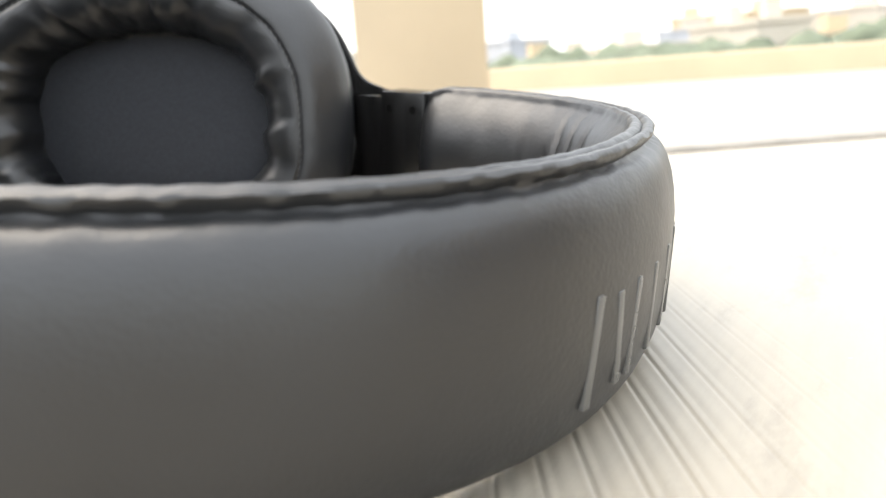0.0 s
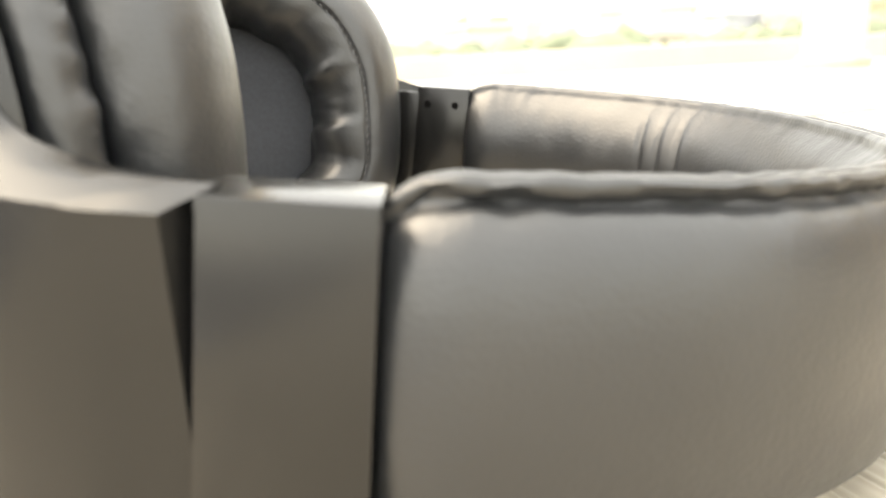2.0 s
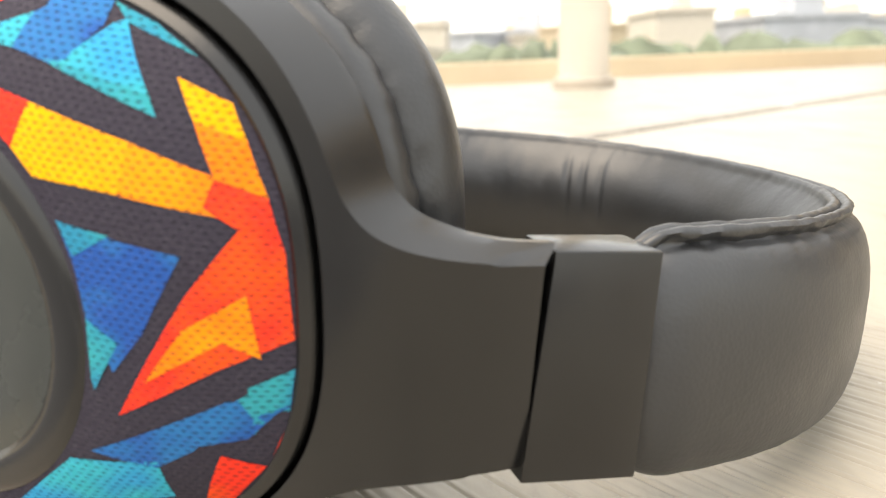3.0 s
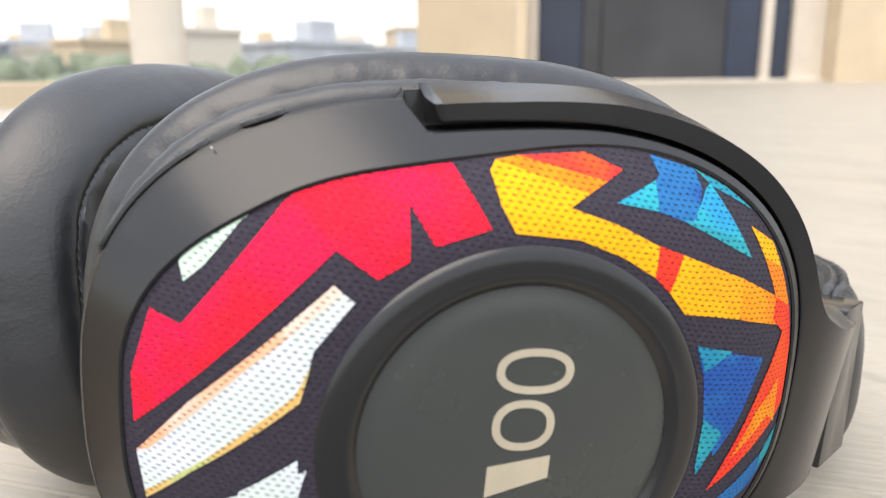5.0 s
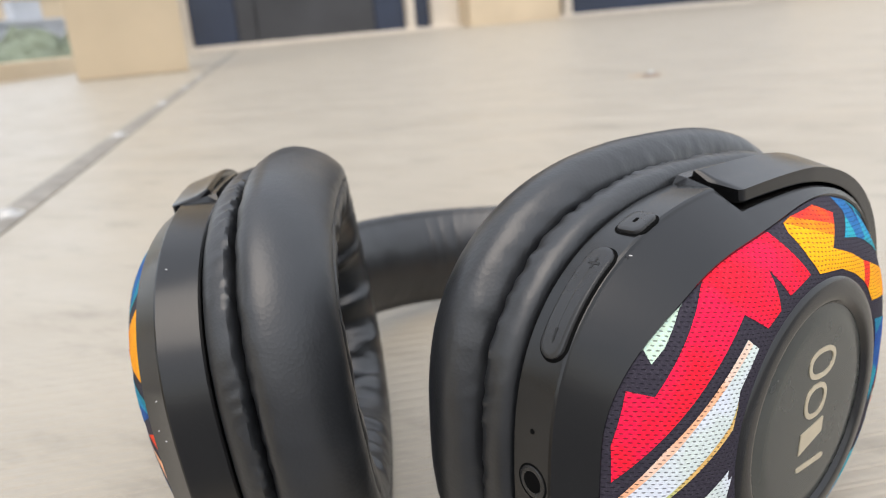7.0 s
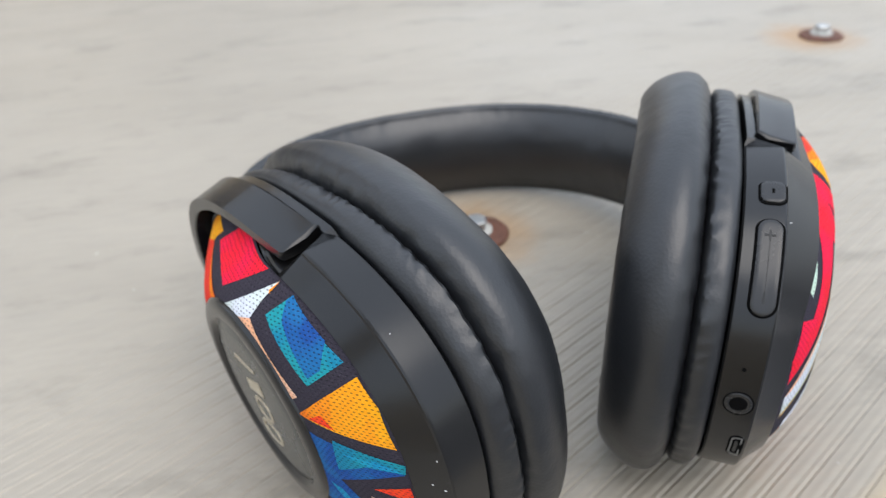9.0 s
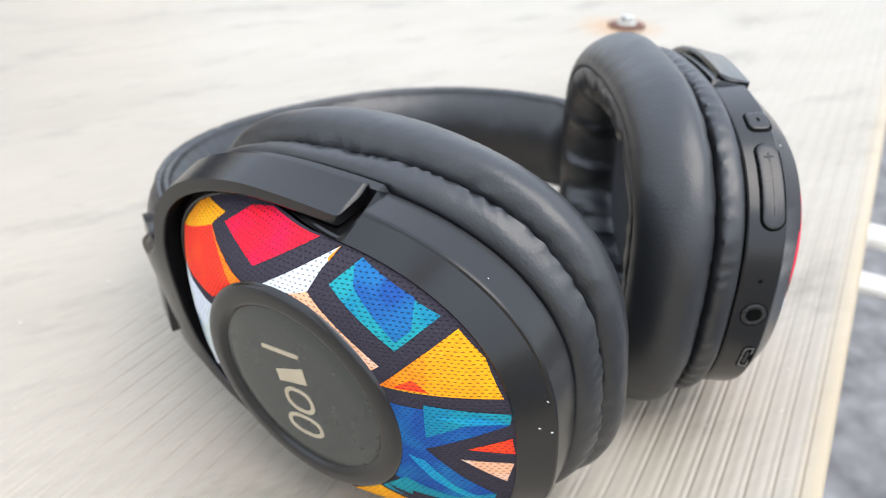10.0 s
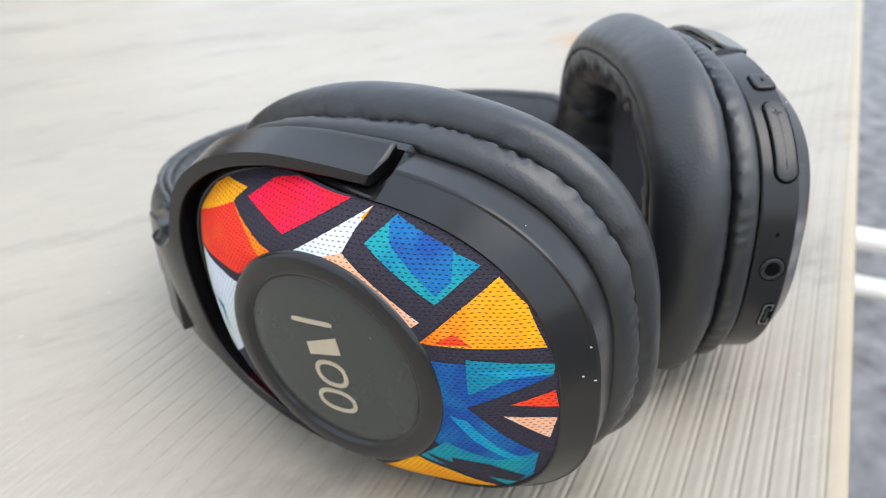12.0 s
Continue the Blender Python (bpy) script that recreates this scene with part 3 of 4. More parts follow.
fabric_patch(cup_a, 1, 'RED', 0, (-1.9, 34.2), (7.0, 35.2), (11.6, 33.5), (9.0, 32.1))
fabric_patch(cup_a, 1, 'ORANGE', 0, (-4.5, 33.6), (-1.9, 34.2), (9.0, 32.1), (6.2, 30.6))
fabric_patch(cup_a, 1, 'YELLOW', 0, (-5.7, 32.3), (-4.7, 33.6), (6.2, 30.6), (3.5, 29.0), (9.8, 27.3), (15.4, 25.0), (15.0, 21.3), (10.4, 23.6), (4.6, 25.5), (-3.4, 25.9), (-5.0, 28.8))
fabric_patch(cup_a, 1, 'SCARLET', 0, (15.4, 25.1), (19.1, 24.0), (17.3, 19.4), (15.0, 21.3))
fabric_patch(cup_a, 1, 'YELLOW', 0, (19.1, 24.0), (29.5, 20.8), (28.9, 15.7), (24.5, 16.3), (19.9, 16.7), (17.3, 19.4))
fabric_patch(cup_a, 1, 'ORANGE', 0, (29.5, 20.8), (37.3, 17.8), (40.2, 15.8), (42.3, 12.1), (37.8, 13.9), (28.9, 15.7))
fabric_patch(cup_a, 1, 'CYAN', 0, (9.7, 29.8), (16.1, 32.5), (15.7, 29.0))
fabric_patch(cup_a, 1, 'BLUE', 0, (16.1, 32.5), (17.0, 33.1), (16.5, 35.4), (23.4, 34.0), (23.8, 31.6), (21.2, 27.4), (15.7, 29.0))
fabric_patch(cup_a, 1, 'CYAN', 0, (24.6, 31.8), (25.7, 32.3), (30.3, 25.3), (21.1, 27.9))
fabric_patch(cup_a, 1, 'TEAL', 0, (19.3, 28.0), (21.1, 27.9), (30.3, 25.3), (31.5, 23.2))
fabric_patch(cup_a, 1, 'TEAL', 0, (23.4, 34.0), (28.6, 32.0), (33.5, 29.0), (25.9, 32.0))
fabric_patch(cup_a, 1, 'YELLOW', 0, (32.3, 27.1), (37.5, 24.8), (39.4, 21.3), (34.7, 23.0))
fabric_patch(cup_a, 1, 'ORANGE', 0, (34.7, 23.0), (39.4, 21.3), (41.8, 15.7), (37.3, 17.6))
fabric_patch(cup_a, 1, 'SCARLET', 1, (37.3, 17.6), (41.8, 15.7), (43.5, 10.0), (44.4, 0.6), (37.9, -2.4), (28.0, -8.2), (35.3, 5.7), (39.7, 12.6), (36.6, 14.8))
fabric_patch(cup_a, 1, 'ORANGE', 2, (40.5, 5.8), (41.7, -1.3), (38.5, 0.8), (31.2, -3.9), (35.1, 2.2))
fabric_patch(cup_a, 1, 'BLUE', 0, (22.4, 12.6), (34.9, 9.9), (31.2, 1.5), (27.9, -3.1), (25.3, 1.9), (24.2, 8.1))
fabric_patch(cup_a, 1, 'TEAL', 1, (22.4, 12.6), (28.2, 11.6), (24.2, 9.1))
fabric_patch(cup_a, 1, 'TEAL', 1, (25.2, 2.5), (28.7, 0.3), (25.5, -5.5), (25.2, -4.2))
fabric_patch(cup_a, 1, 'BLUE', 0, (33.4, -10.2), (39.5, -6.0), (44.4, -2.8), (43.8, -7.5), (42.5, -8.3), (39.8, -11.3), (34.0, -12.1))
fabric_patch(cup_a, 1, 'TEAL', 1, (39.5, -6.0), (44.4, -2.8), (43.8, -7.3), (40.5, -8.4))
fabric_patch(cup_a, 1, 'TEAL', 0, (40.4, -4.7), (44.3, -2.9), (43.7, -8.1), (42.3, -8.0), (40.4, -10.8))
fabric_patch(cup_a, 1, 'BLUE', 0, (23.9, -13.4), (38.8, -6.1), (40.4, -10.8), (37.3, -9.5), (34.7, -12.6), (30.7, -15.0))
fabric_patch(cup_a, 1, 'CYAN', 0, (21.0, -14.9), (30.9, -14.2), (31.0, -20.1), (10.8, -24.3))
fabric_patch(cup_a, 1, 'SCARLET', 0, (37.0, -13.5), (40.6, -15.9), (36.1, -21.5), (32.3, -24.0))
fabric_patch(cup_a, 1, 'SCARLET', 1, (43.0, -10.6), (42.3, -12.5), (41.4, -14.5), (42.5, -12.0))
fabric_patch(cup_a, 1, 'CRIMSON', 0, (-26.9, 30.3), (-19.6, 33.5), (-11.3, 34.9), (-6.2, 26.2), (-12.6, 23.9), (-15.5, 28.2), (-15.4, 22.1), (-18.8, 19.9), (-23.5, 22.7), (-45.1, -0.4), (-45.5, 5.6), (-43.5, 13.8), (-39.9, 12.7))
fabric_patch(cup_a, 1, 'PALE', 0, (-31.6, 27.6), (-36.2, 26.2), (-41.1, 21.6), (-39.8, 17.4), (-37.6, 19.5))
fabric_patch(cup_a, 1, 'WHITE', 0, (-23.6, 19.0), (-21.2, 17.2), (-25.4, 11.5), (-26.6, 5.4), (-38.3, -4.8), (-43.6, -10.2), (-44.8, -4.0), (-38.7, 3.7))
fabric_patch(cup_a, 1, 'LIME', 1, (-25.6, 9.8), (-26.6, 5.4), (-38.3, -4.8), (-43.6, -10.2), (-43.8, -9.2), (-38.0, -3.8), (-27.2, 6.2))
fabric_patch(cup_a, 1, 'PEACH', 1, (-23.6, 19.0), (-22.6, 18.1), (-33.1, 8.3), (-43.3, -3.2), (-44.9, -4.0), (-38.7, 4.1))
fabric_patch(cup_a, 1, 'WHITE', 0, (-32.9, -6.3), (-26.5, -1.6), (-26.1, -6.8), (-32.8, -7.9))
fabric_patch(cup_b, -1, 'YELLOW', 0, (36.5, 26.4), (31.6, 30.3), (27.5, 32.0), (19.1, 31.6), (22.1, 29.6), (22.5, 29.0), (40.3, 23.2))
fabric_patch(cup_b, -1, 'SCARLET', 0, (40.3, 23.2), (22.5, 29.0), (18.3, 27.2), (11.5, 24.9), (6.4, 23.6), (13.0, 20.4), (21.2, 20.2), (18.5, 17.4), (25.8, 17.7), (39.4, 16.8))
fabric_patch(cup_b, -1, 'ORANGE', 1, (22.5, 29.0), (18.3, 27.2), (11.5, 24.9), (6.4, 23.6), (10.6, 22.3), (14.6, 24.9))
fabric_patch(cup_b, -1, 'CRIMSON', 0, (18.0, 30.4), (12.2, 33.5), (6.3, 34.0), (-8.4, 32.3), (4.7, 26.9))
fabric_patch(cup_b, -1, 'WHITE', 0, (1.8, 24.7), (-13.2, 31.3), (-11.1, 28.5), (-9.4, 25.2), (-5.5, 24.5))
fabric_patch(cup_b, -1, 'PEACH', 0, (-9.4, 25.2), (-23.3, 13.6), (-20.2, 11.6), (-13.3, 20.6), (-5.5, 24.5))
fabric_patch(cup_b, -1, 'ORANGE', 1, (-11.6, 29.9), (-13.3, 31.4), (-12.0, 29.4))
fabric_patch(cup_b, -1, 'TEAL', 0, (-13.3, 26.5), (-18.0, 30.1), (-33.1, 22.2), (-26.2, 16.6))
fabric_patch(cup_b, -1, 'BLUE', 1, (-17.0, 29.2), (-18.0, 30.1), (-28.6, 24.9), (-28.8, 20.1), (-26.2, 18.1), (-17.8, 26.4))
fabric_patch(cup_b, -1, 'YELLOW', 0, (-22.7, 9.6), (-36.0, 20.2), (-40.3, 15.2), (-42.9, 7.1))
fabric_patch(cup_b, -1, 'ORANGE', 1, (-22.7, 9.6), (-31.1, 16.4), (-31.3, 10.4), (-28.4, 9.3))
fabric_patch(cup_b, -1, 'SCARLET', 2, (-25.6, 9.7), (-28.8, 11.5), (-31.6, 9.0))
fabric_patch(cup_b, -1, 'BLUE', 0, (-23.1, 6.2), (-43.8, 3.7), (-43.2, 1.2), (-29.0, -4.3), (-33.9, -12.0), (-38.1, -17.5), (-33.8, -26.9), (-19.7, -13.3), (-24.6, -4.4))
fabric_patch(cup_b, -1, 'TEAL', 1, (-30.4, 6.4), (-43.8, 3.7), (-43.4, 1.5), (-36.5, 1.7), (-29.7, -1.3))
fabric_patch(cup_b, -1, 'CYAN', 1, (-25.4, -6.5), (-28.2, -7.6), (-32.0, -15.0), (-36.0, -19.5), (-32.5, -18.6), (-28.6, -13.4))
fabric_patch(cup_b, -1, 'CYAN', 2, (-31.5, 3.9), (-38.5, 3.6), (-43.4, 1.7), (-36.5, 1.9))
fabric_patch(cup_b, -1, 'DARK', 2, (-17.2, -17.6), (-22.4, -20.4), (-22.8, -18.6), (-28.8, -23.4), (-29.4, -20.9), (-34.4, -25.6), (-32.0, -28.8), (-27.4, -26.0), (-22.0, -23.2))
fabric_patch(cup_b, -1, 'SCARLET', 0, (-36.1, -4.3), (-43.3, -2.1), (-43.3, -6.1))
fabric_patch(cup_b, -1, 'PEACH', 0, (-34.6, -6.9), (-42.8, -8.6), (-40.9, -13.7))
fabric_patch(cup_b, -1, 'TEAL', 1, (-16.0, -19.4), (-22.9, -13.9), (-30.9, -19.4), (-38.5, -17.6), (-35.8, -25.2), (-29.2, -31.1), (-27.0, -25.3))
fabric_patch(cup_b, -1, 'YELLOW', 0, (6.3, -34.5), (-15.3, -19.8), (-20.8, -24.1), (-26.8, -32.3), (-19.2, -34.7), (-5.5, -35.6))
fabric_patch(cup_b, -1, 'WHITE', 0, (38.4, 16.4), (25.4, 16.1), (19.2, 15.1), (23.7, 6.4), (26.0, -2.6), (34.6, -8.5), (29.8, -0.9), (32.1, 7.4))
fabric_patch(cup_b, -1, 'BLUE', 1, (35.4, 7.5), (29.3, 6.7), (30.1, 0.6), (30.9, 5.3))
fabric_patch(cup_b, -1, 'CRIMSON', 0, (32.0, -10.4), (35.6, -25.5), (36.7, -24.7), (40.7, -21.0))
fabric_patch(cup_a, 1, 'WHITE', 0, (-25.4, -2.9), (-26.7, -8.5), (-31.4, -14.9), (-36.8, -18.2), (-39.6, -13.9), (-34.2, -7.4))
fabric_patch(cup_a, 1, 'ORANGE', 0, (-37.5, -20.2), (-31.4, -17.9), (-21.0, -24.6), (-14.0, -31.5), (-28.0, -29.0))
fabric_patch(cup_a, 1, 'CRIMSON', 0, (-10.9, -32.3), (-17.0, -23.7), (-7.2, -24.7), (7.7, -31.7))
def side_point(th, w, x, y, z):
    """A place on the cup's side wall: x mm round it, y mm along its depth, z mm out of it."""
    def wall(a, d):
        k = (-13.4 - d) / 7.3
        r = oval(a, 51.05 - 0.35 * k, 38.55 - 0.35 * k)
        return Vector(seat(1, r * math.cos(a), r * math.sin(a), d))
    step = 0.02
    run = (wall(th + step, w) - wall(th, w)).length / step
    a, h = th + x / run, 0.01
    p = wall(a, w + y)
    n = (wall(a + h, w + y) - p).cross(wall(a, w + y + 0.2) - p).normalized()
    return p + n * z


def pill(bm, th, w, length, width, height, round_edge=0.3, seg=7, tall=-1.5, corner=None):
    """A bar with rounded corners that follows the side wall, mm."""
    rr, pts = width / 2, []
    c = corner or rr
    n = max(1, int((length - 2 * c) / 1.5))
    for x0, y0, a0 in ((1, -1, -90), (1, 1, 0), (-1, 1, 90), (-1, -1, 180)):
        for i in range(seg + 1):
            a = radians(a0 + 90 * i / seg)
            p = (x0 * (length / 2 - c) + c * math.cos(a), y0 * (rr - c) + c * math.sin(a))
            if not pts or math.dist(p, pts[-1]) > 1e-4:
                pts.append(p)
        if a0 in (0, 180):
            sign = 1 if a0 == 0 else -1
            pts += [(sign * (length / 2 - c) * (1 - 2 * k / n), sign * rr) for k in range(1, n)]
    if math.dist(pts[0], pts[-1]) < 1e-4:
        pts.pop()

    def ring(k, z):
        return [side_point(th, w, x * (1 - k / (length / 2)), y * (1 - k / rr), z) for x, y in pts]
    rings = [ring(0, tall), ring(0, height - round_edge), ring(round_edge * 0.35, height - round_edge * 0.3), ring(round_edge, height)]
    rings += [ring(rr * f, height) for f in (0.4, 0.7, 0.97)]
    loft(bm, rings, around=False, caps=True)


def on_side(name, th, w, shape, material, label):
    bm = bmesh.new()
    shape(bm, radians(th), w)
    return part(name, bm, material, cup_a, label)


def recess(length, width):
    return lambda bm, th, w: pill(bm, th, w, length, width, 0.07, 0.03)


def bars(*rows):
    def make(bm, th, w):
        for x, y, l, h in rows:
            pts = ((-l / 2, -h / 2), (l / 2, -h / 2), (l / 2, h / 2), (-l / 2, h / 2))
            loft(bm, [[side_point(th, w, x + a, y + b, z) for a, b in pts] for z in (0.5, 0.78)], around=False, caps=True)
    return make


PLUS_TH, MINUS_TH, KEY_TH = 142.1, 155.7, 129.9
on_side("button_recess", 148.9, -15.9, recess(20.2, 5.5), HOLLOW, "dark groove round the volume rocker")
on_side("volume_rocker", 148.9, -15.9, lambda bm, th, w: pill(bm, th, w, 19.3, 4.6, 0.7), GLOSSY, "long black volume rocker")
on_side("button_recess", KEY_TH, -15.7, lambda bm, th, w: pill(bm, th, w, 6.5, 5.5, 0.07, 0.03, corner=1.8), HOLLOW, "dark groove round the play button")
on_side("play_button", KEY_TH, -15.7, lambda bm, th, w: pill(bm, th, w, 5.7, 4.7, 0.7, corner=1.5), GLOSSY, "small rounded black button")
on_side("plus_mark", PLUS_TH, -15.9, bars((0, 0, 2.0, 0.4), (0, 0, 0.4, 2.0)), MOULDED, "moulded plus sign")
on_side("minus_mark", MINUS_TH, -15.9, bars((0, 0, 2.2, 0.4)), MOULDED, "moulded minus sign")
on_side("button_mark", KEY_TH, -15.7, bars((0, 0, 1.1, 0.5)), HOLLOW, "small moulded dot")
on_side("microphone_hole", 172.6, -16.9, recess(0.9, 0.89), HOLLOW, "tiny microphone hole")


def ring_mesh(bm, th, w, r0, r1, h):
    loft(bm, [[side_point(th, w, r * math.cos(a), r * math.sin(a), z) for r, z in ((r0, -1.4), (r0, h * 0.6), (r0 + 0.2, h), (r1 - 0.3, h), (r1, 0.0), (r1, -0.5))] for a in (2 * math.pi * i / 40 for i in range(40))], closed=False)


on_side("jack_groove", 182.0, -16.6, recess(6.0, 5.99), HOLLOW, "dark groove round the jack socket")
on_side("audio_jack", 182.0, -16.6, lambda bm, th, w: ring_mesh(bm, th, w, 1.75, 2.75, 0.22), GLOSSY, "black ringed headphone jack socket")
on_side("jack_hole", 182.0, -16.6, lambda bm, th, w: pill(bm, th, w, 3.5, 3.49, 0.12, 0.03), HOLLOW, "dark jack hole")
on_side("usb_recess", 196.3, -15.1, recess(7.6, 3.0), HOLLOW, "dark charging port recess")


def usb_shell(bm, th, w):
    def ring(l, d, z):
        return [side_point(th, w, x, y, z) for x, y in ((-l / 2, -d / 2 + 0.5), (-l / 2 + 0.6, -d / 2), (l / 2 - 0.6, -d / 2), (l / 2, -d / 2 + 0.5), (l / 2, d / 2), (-l / 2, d / 2))]
    loft(bm, [ring(6.6, 2.15, -0.5), ring(6.6, 2.15, 0.2), ring(6.0, 1.6, 0.2), ring(6.0, 1.6, -0.5)], around=False)


on_side("usb_shell", 196.3, -15.1, usb_shell, STEEL, "bright metal charging port shell")
on_side("usb_tongue", 196.3, -15.1, lambda bm, th, w: pill(bm, th, w, 4.2, 0.6, 0.2, 0.05), GLOSSY, "black tongue of the charging port")

# pale nicks and specks of dust on the plastic
SCUFF = plain("bare_scuff", (0.6, 0.6, 0.6), 0.7)
rng = random.Random(11)
for cup, s, spots in ((cup_b, -1, ((166, 50.6, 37.75, -11.75), (174, 50.6, 37.75, -11.75), (172, 49.0, 36.7, -10.4), (140, 51.0, 38.6, -15.0))), (cup_a, 1, ((137, 50.75, 38.0, -12.2),))):
    for deg, a, b, w in spots:
        th = radians(deg + rng.uniform(-1, 1))
        r = oval(th, a, b)
        bm = bmesh.new()
        bmesh.ops.create_icosphere(bm, subdivisions=1, radius=1, matrix=Matrix.Translation(seat(s, r * math.cos(th), r * math.sin(th), w)) @ pose(0, 0, 0, rng.uniform(0, 180), rng.uniform(0, 180), 0) @ Matrix.Diagonal((rng.uniform(0.22, 0.4), 0.13, 0.1, 1)))
        part("scuff", scaled(bm), SCUFF, cup, "tiny pale nick")

# marks on the round caps, as plain rings, a wedge and a bar in pale gold


def raised(bm, outline, hole, s, z):
    """A flat shape 0.16 mm high with a hole, both given as loops of x, y in mm."""
    rows = []
    for loop, h in ((outline, z - 0.1), (outline, z + 0.16), (hole, z + 0.16), (hole, z - 0.1)):
        rows.append([(s * x, y, h) for x, y in loop])
    loft(bm, rows, around=False)


def ring_loop(x, y, a, b, power=2.0, n=40):
    out = []
    for i in range(n):
        c, q = math.cos(2 * math.pi * i / n), math.sin(2 * math.pi * i / n)
        out.append((x + a * math.copysign(abs(c) ** (2 / power), c), y + b * math.copysign(abs(q) ** (2 / power), q)))
    return out


for cup, s in ((cup_a, 1), (cup_b, -1)):
    z = 1.62 + CROWN[s][2]
    for kind, x, y, a, b in (("ring", 0.9, 9.4, 4.9, 2.9), ("ring", 0.2, 2.4, 4.0, 3.3), ("wedge", 0.2, -4.4, 4.0, 2.7), ("bar", 1.2, -10.0, 5.0, 0.55)):
        bm = bmesh.new()
        y = y * s
        if kind == "ring":
            raised(bm, ring_loop(x, y, a, b, 2.3), ring_loop(x, y, a - 1.0, b - 0.95, 2.3), s, z)
        elif kind == "wedge":
            raised(bm, [(x - a, y - b * s), (x - a, y + b * 0.5 * s), (x + a, y + b * s), (x + a, y - b * 0.1 * s)], [(x, y + 0.02 * c) for c in (-1, 1, 2, 0)], s, z)
        else:
            raised(bm, ring_loop(x, y, a, b, 6.0), ring_loop(x, y, a * 0.02, b * 0.02, 6.0), s, z)
        part("mark_shape", bm, GOLD, cup, "pale gold shape of the cap's mark")


# ---- the ribbed sheet ----
G_DIR = Vector((math.cos(radians(32.45)), math.sin(radians(32.45)), 0))
G_NOR = Vector((-G_DIR.y, G_DIR.x, 0))
EDGE = -64.9
PITCH = 5.68


def ribbed_sheet():
    """A long pale sheet with shallow grooves along one direction, and a lip along its open edge."""
    bm = bmesh.new()
    rows = [(-4.0, -9.0), (-4.0, -3.0), (-3.4, -0.9), (-2.2, -0.15), (-0.5, 0.0)]
    for i in range(42):
        o = i * PITCH
        k = 0.8 * max(0.0, min(1.0, (226 - o) / 55))
        rows += [(o + 0.3, 0.08 * k), (o + 0.7, 0.15 * k), (o + 1.0, 0.03 * k), (o + 1.25, -0.3 * k), (o + 1.55, -0.3 * k), (o + 1.8, 0.03 * k), (o + 2.1, 0.17 * k), (o + 2.5, 0.1 * k), (o + 2.9, -0.06 * k), (o + 3.2, -0.06 * k), (o + 3.6, 0.12 * k), (o + 4.2, 0.22 * k), (o + 4.8, 0.18 * k), (o + 5.3, 0.06 * k)]
    rows += [(42 * PITCH + 0.4 * PITCH * k, 0.0) for k in range(20)]
    rows += [(42 * PITCH + 60 * k, 0.0) for k in range(2, 30)] + [(2600, 0.0), (7200, 0.0)]
    loops = []
    for along in (-2600, -400, -150, 0, 150, 300, 600, 1200, 3000, 9000):
        loops.append([G_DIR * along + G_NOR * (EDGE + o) + Vector((0, 0, z - 0.02)) for o, z in rows])
    loft(bm, loops, closed=False, around=False)
    return tagged(part("roof_sheet", bm, SHEET, sharp=50), "off-white ribbed plastic roofing sheet with stains", "roof sheet", kind="structure")


sheet = ribbed_sheet()


def roofing_bolt(x, y, turn, wide=25.5):
    """A hexagon bolt with a pale sealing washer on a rusted plate washer."""
    top = tagged(new("roofing_bolt"), "zinc roofing bolt with a rusty washer through the sheet", "bolt", "roofing bolts")
    top.matrix_world = pose(x * MM, y * MM, 0, 0, 0, turn)
    bm = bmesh.new()
    lathe(bm, [(3.0, 0.1), (wide / 2, 0.0), (wide / 2 + 0.1, 0.8), (wide / 2 - 0.6, 1.5), (wide / 2 - 3, 1.7), (3, 1.9)], 48)
    part("plate_washer", bm, RUST, top, "rusted brown plate washer")
    bm = bmesh.new()
    lathe(bm, [(3, 1.7), (6.3, 1.8), (6.4, 2.6), (5.8, 3.2), (3.6, 3.5), (1, 3.6)], 40)
    part("sealing_washer", bm, plain("grey_rubber", (0.5, 0.5, 0.46), 0.6, 0, 0.3, 150), top, "pale grey sealing washer")
    bm = bmesh.new()
    prof = [(0.01, 3.4), (4.6, 3.4), (4.6, 6.6), (4.1, 7.1), (0.01, 7.2)]
    lathe(bm, prof, 6)
    part("bolt_head", bm, ZINC, top, "zinc hexagon head", sharp=25)
    return top


for x, y, turn in BOLTS:
    roofing_bolt(x, y, turn)

CREAM = plain("cream_wall_paint", (0.58, 0.47, 0.33), 0.7, 0, 0.12, 3, 0.001)
PALE = plain("off_white_paint", (0.6, 0.54, 0.46), 0.6, 0, 0.12, 4)
BLUE = plain("dark_blue_glazing", (0.018, 0.028, 0.055), 0.18, 0, 0.3, 2)
DARK = plain("dark_grey_panel", (0.035, 0.036, 0.04), 0.5, 0, 0.3, 2)
ALU = plain("dull_aluminium", (0.5, 0.49, 0.47), 0.45, 0.6, 0.2, 60, 0.0002)
# weathered grey, darkened further so the joint line's shade is in the colour
STRIP = plain("weathered_shaded_strip", (0.24, 0.22, 0.19), 0.6, 0.1, 0.35, 45, 0.0002)
ASPHALT = plain("grey_ground", (0.2, 0.2, 0.205), 0.9, 0, 0.55, 5, 0.004)
# distance haze is mixed into the foliage and grey wall colours
LEAF = plain("hazy_foliage", (0.17, 0.2, 0.14), 0.9, 0, 0.4, 0.4)
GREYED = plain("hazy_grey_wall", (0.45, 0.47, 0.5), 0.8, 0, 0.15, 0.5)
TUBE = plain("white_painted_tube", (0.8, 0.8, 0.78), 0.35, 0, 0.08, 20)


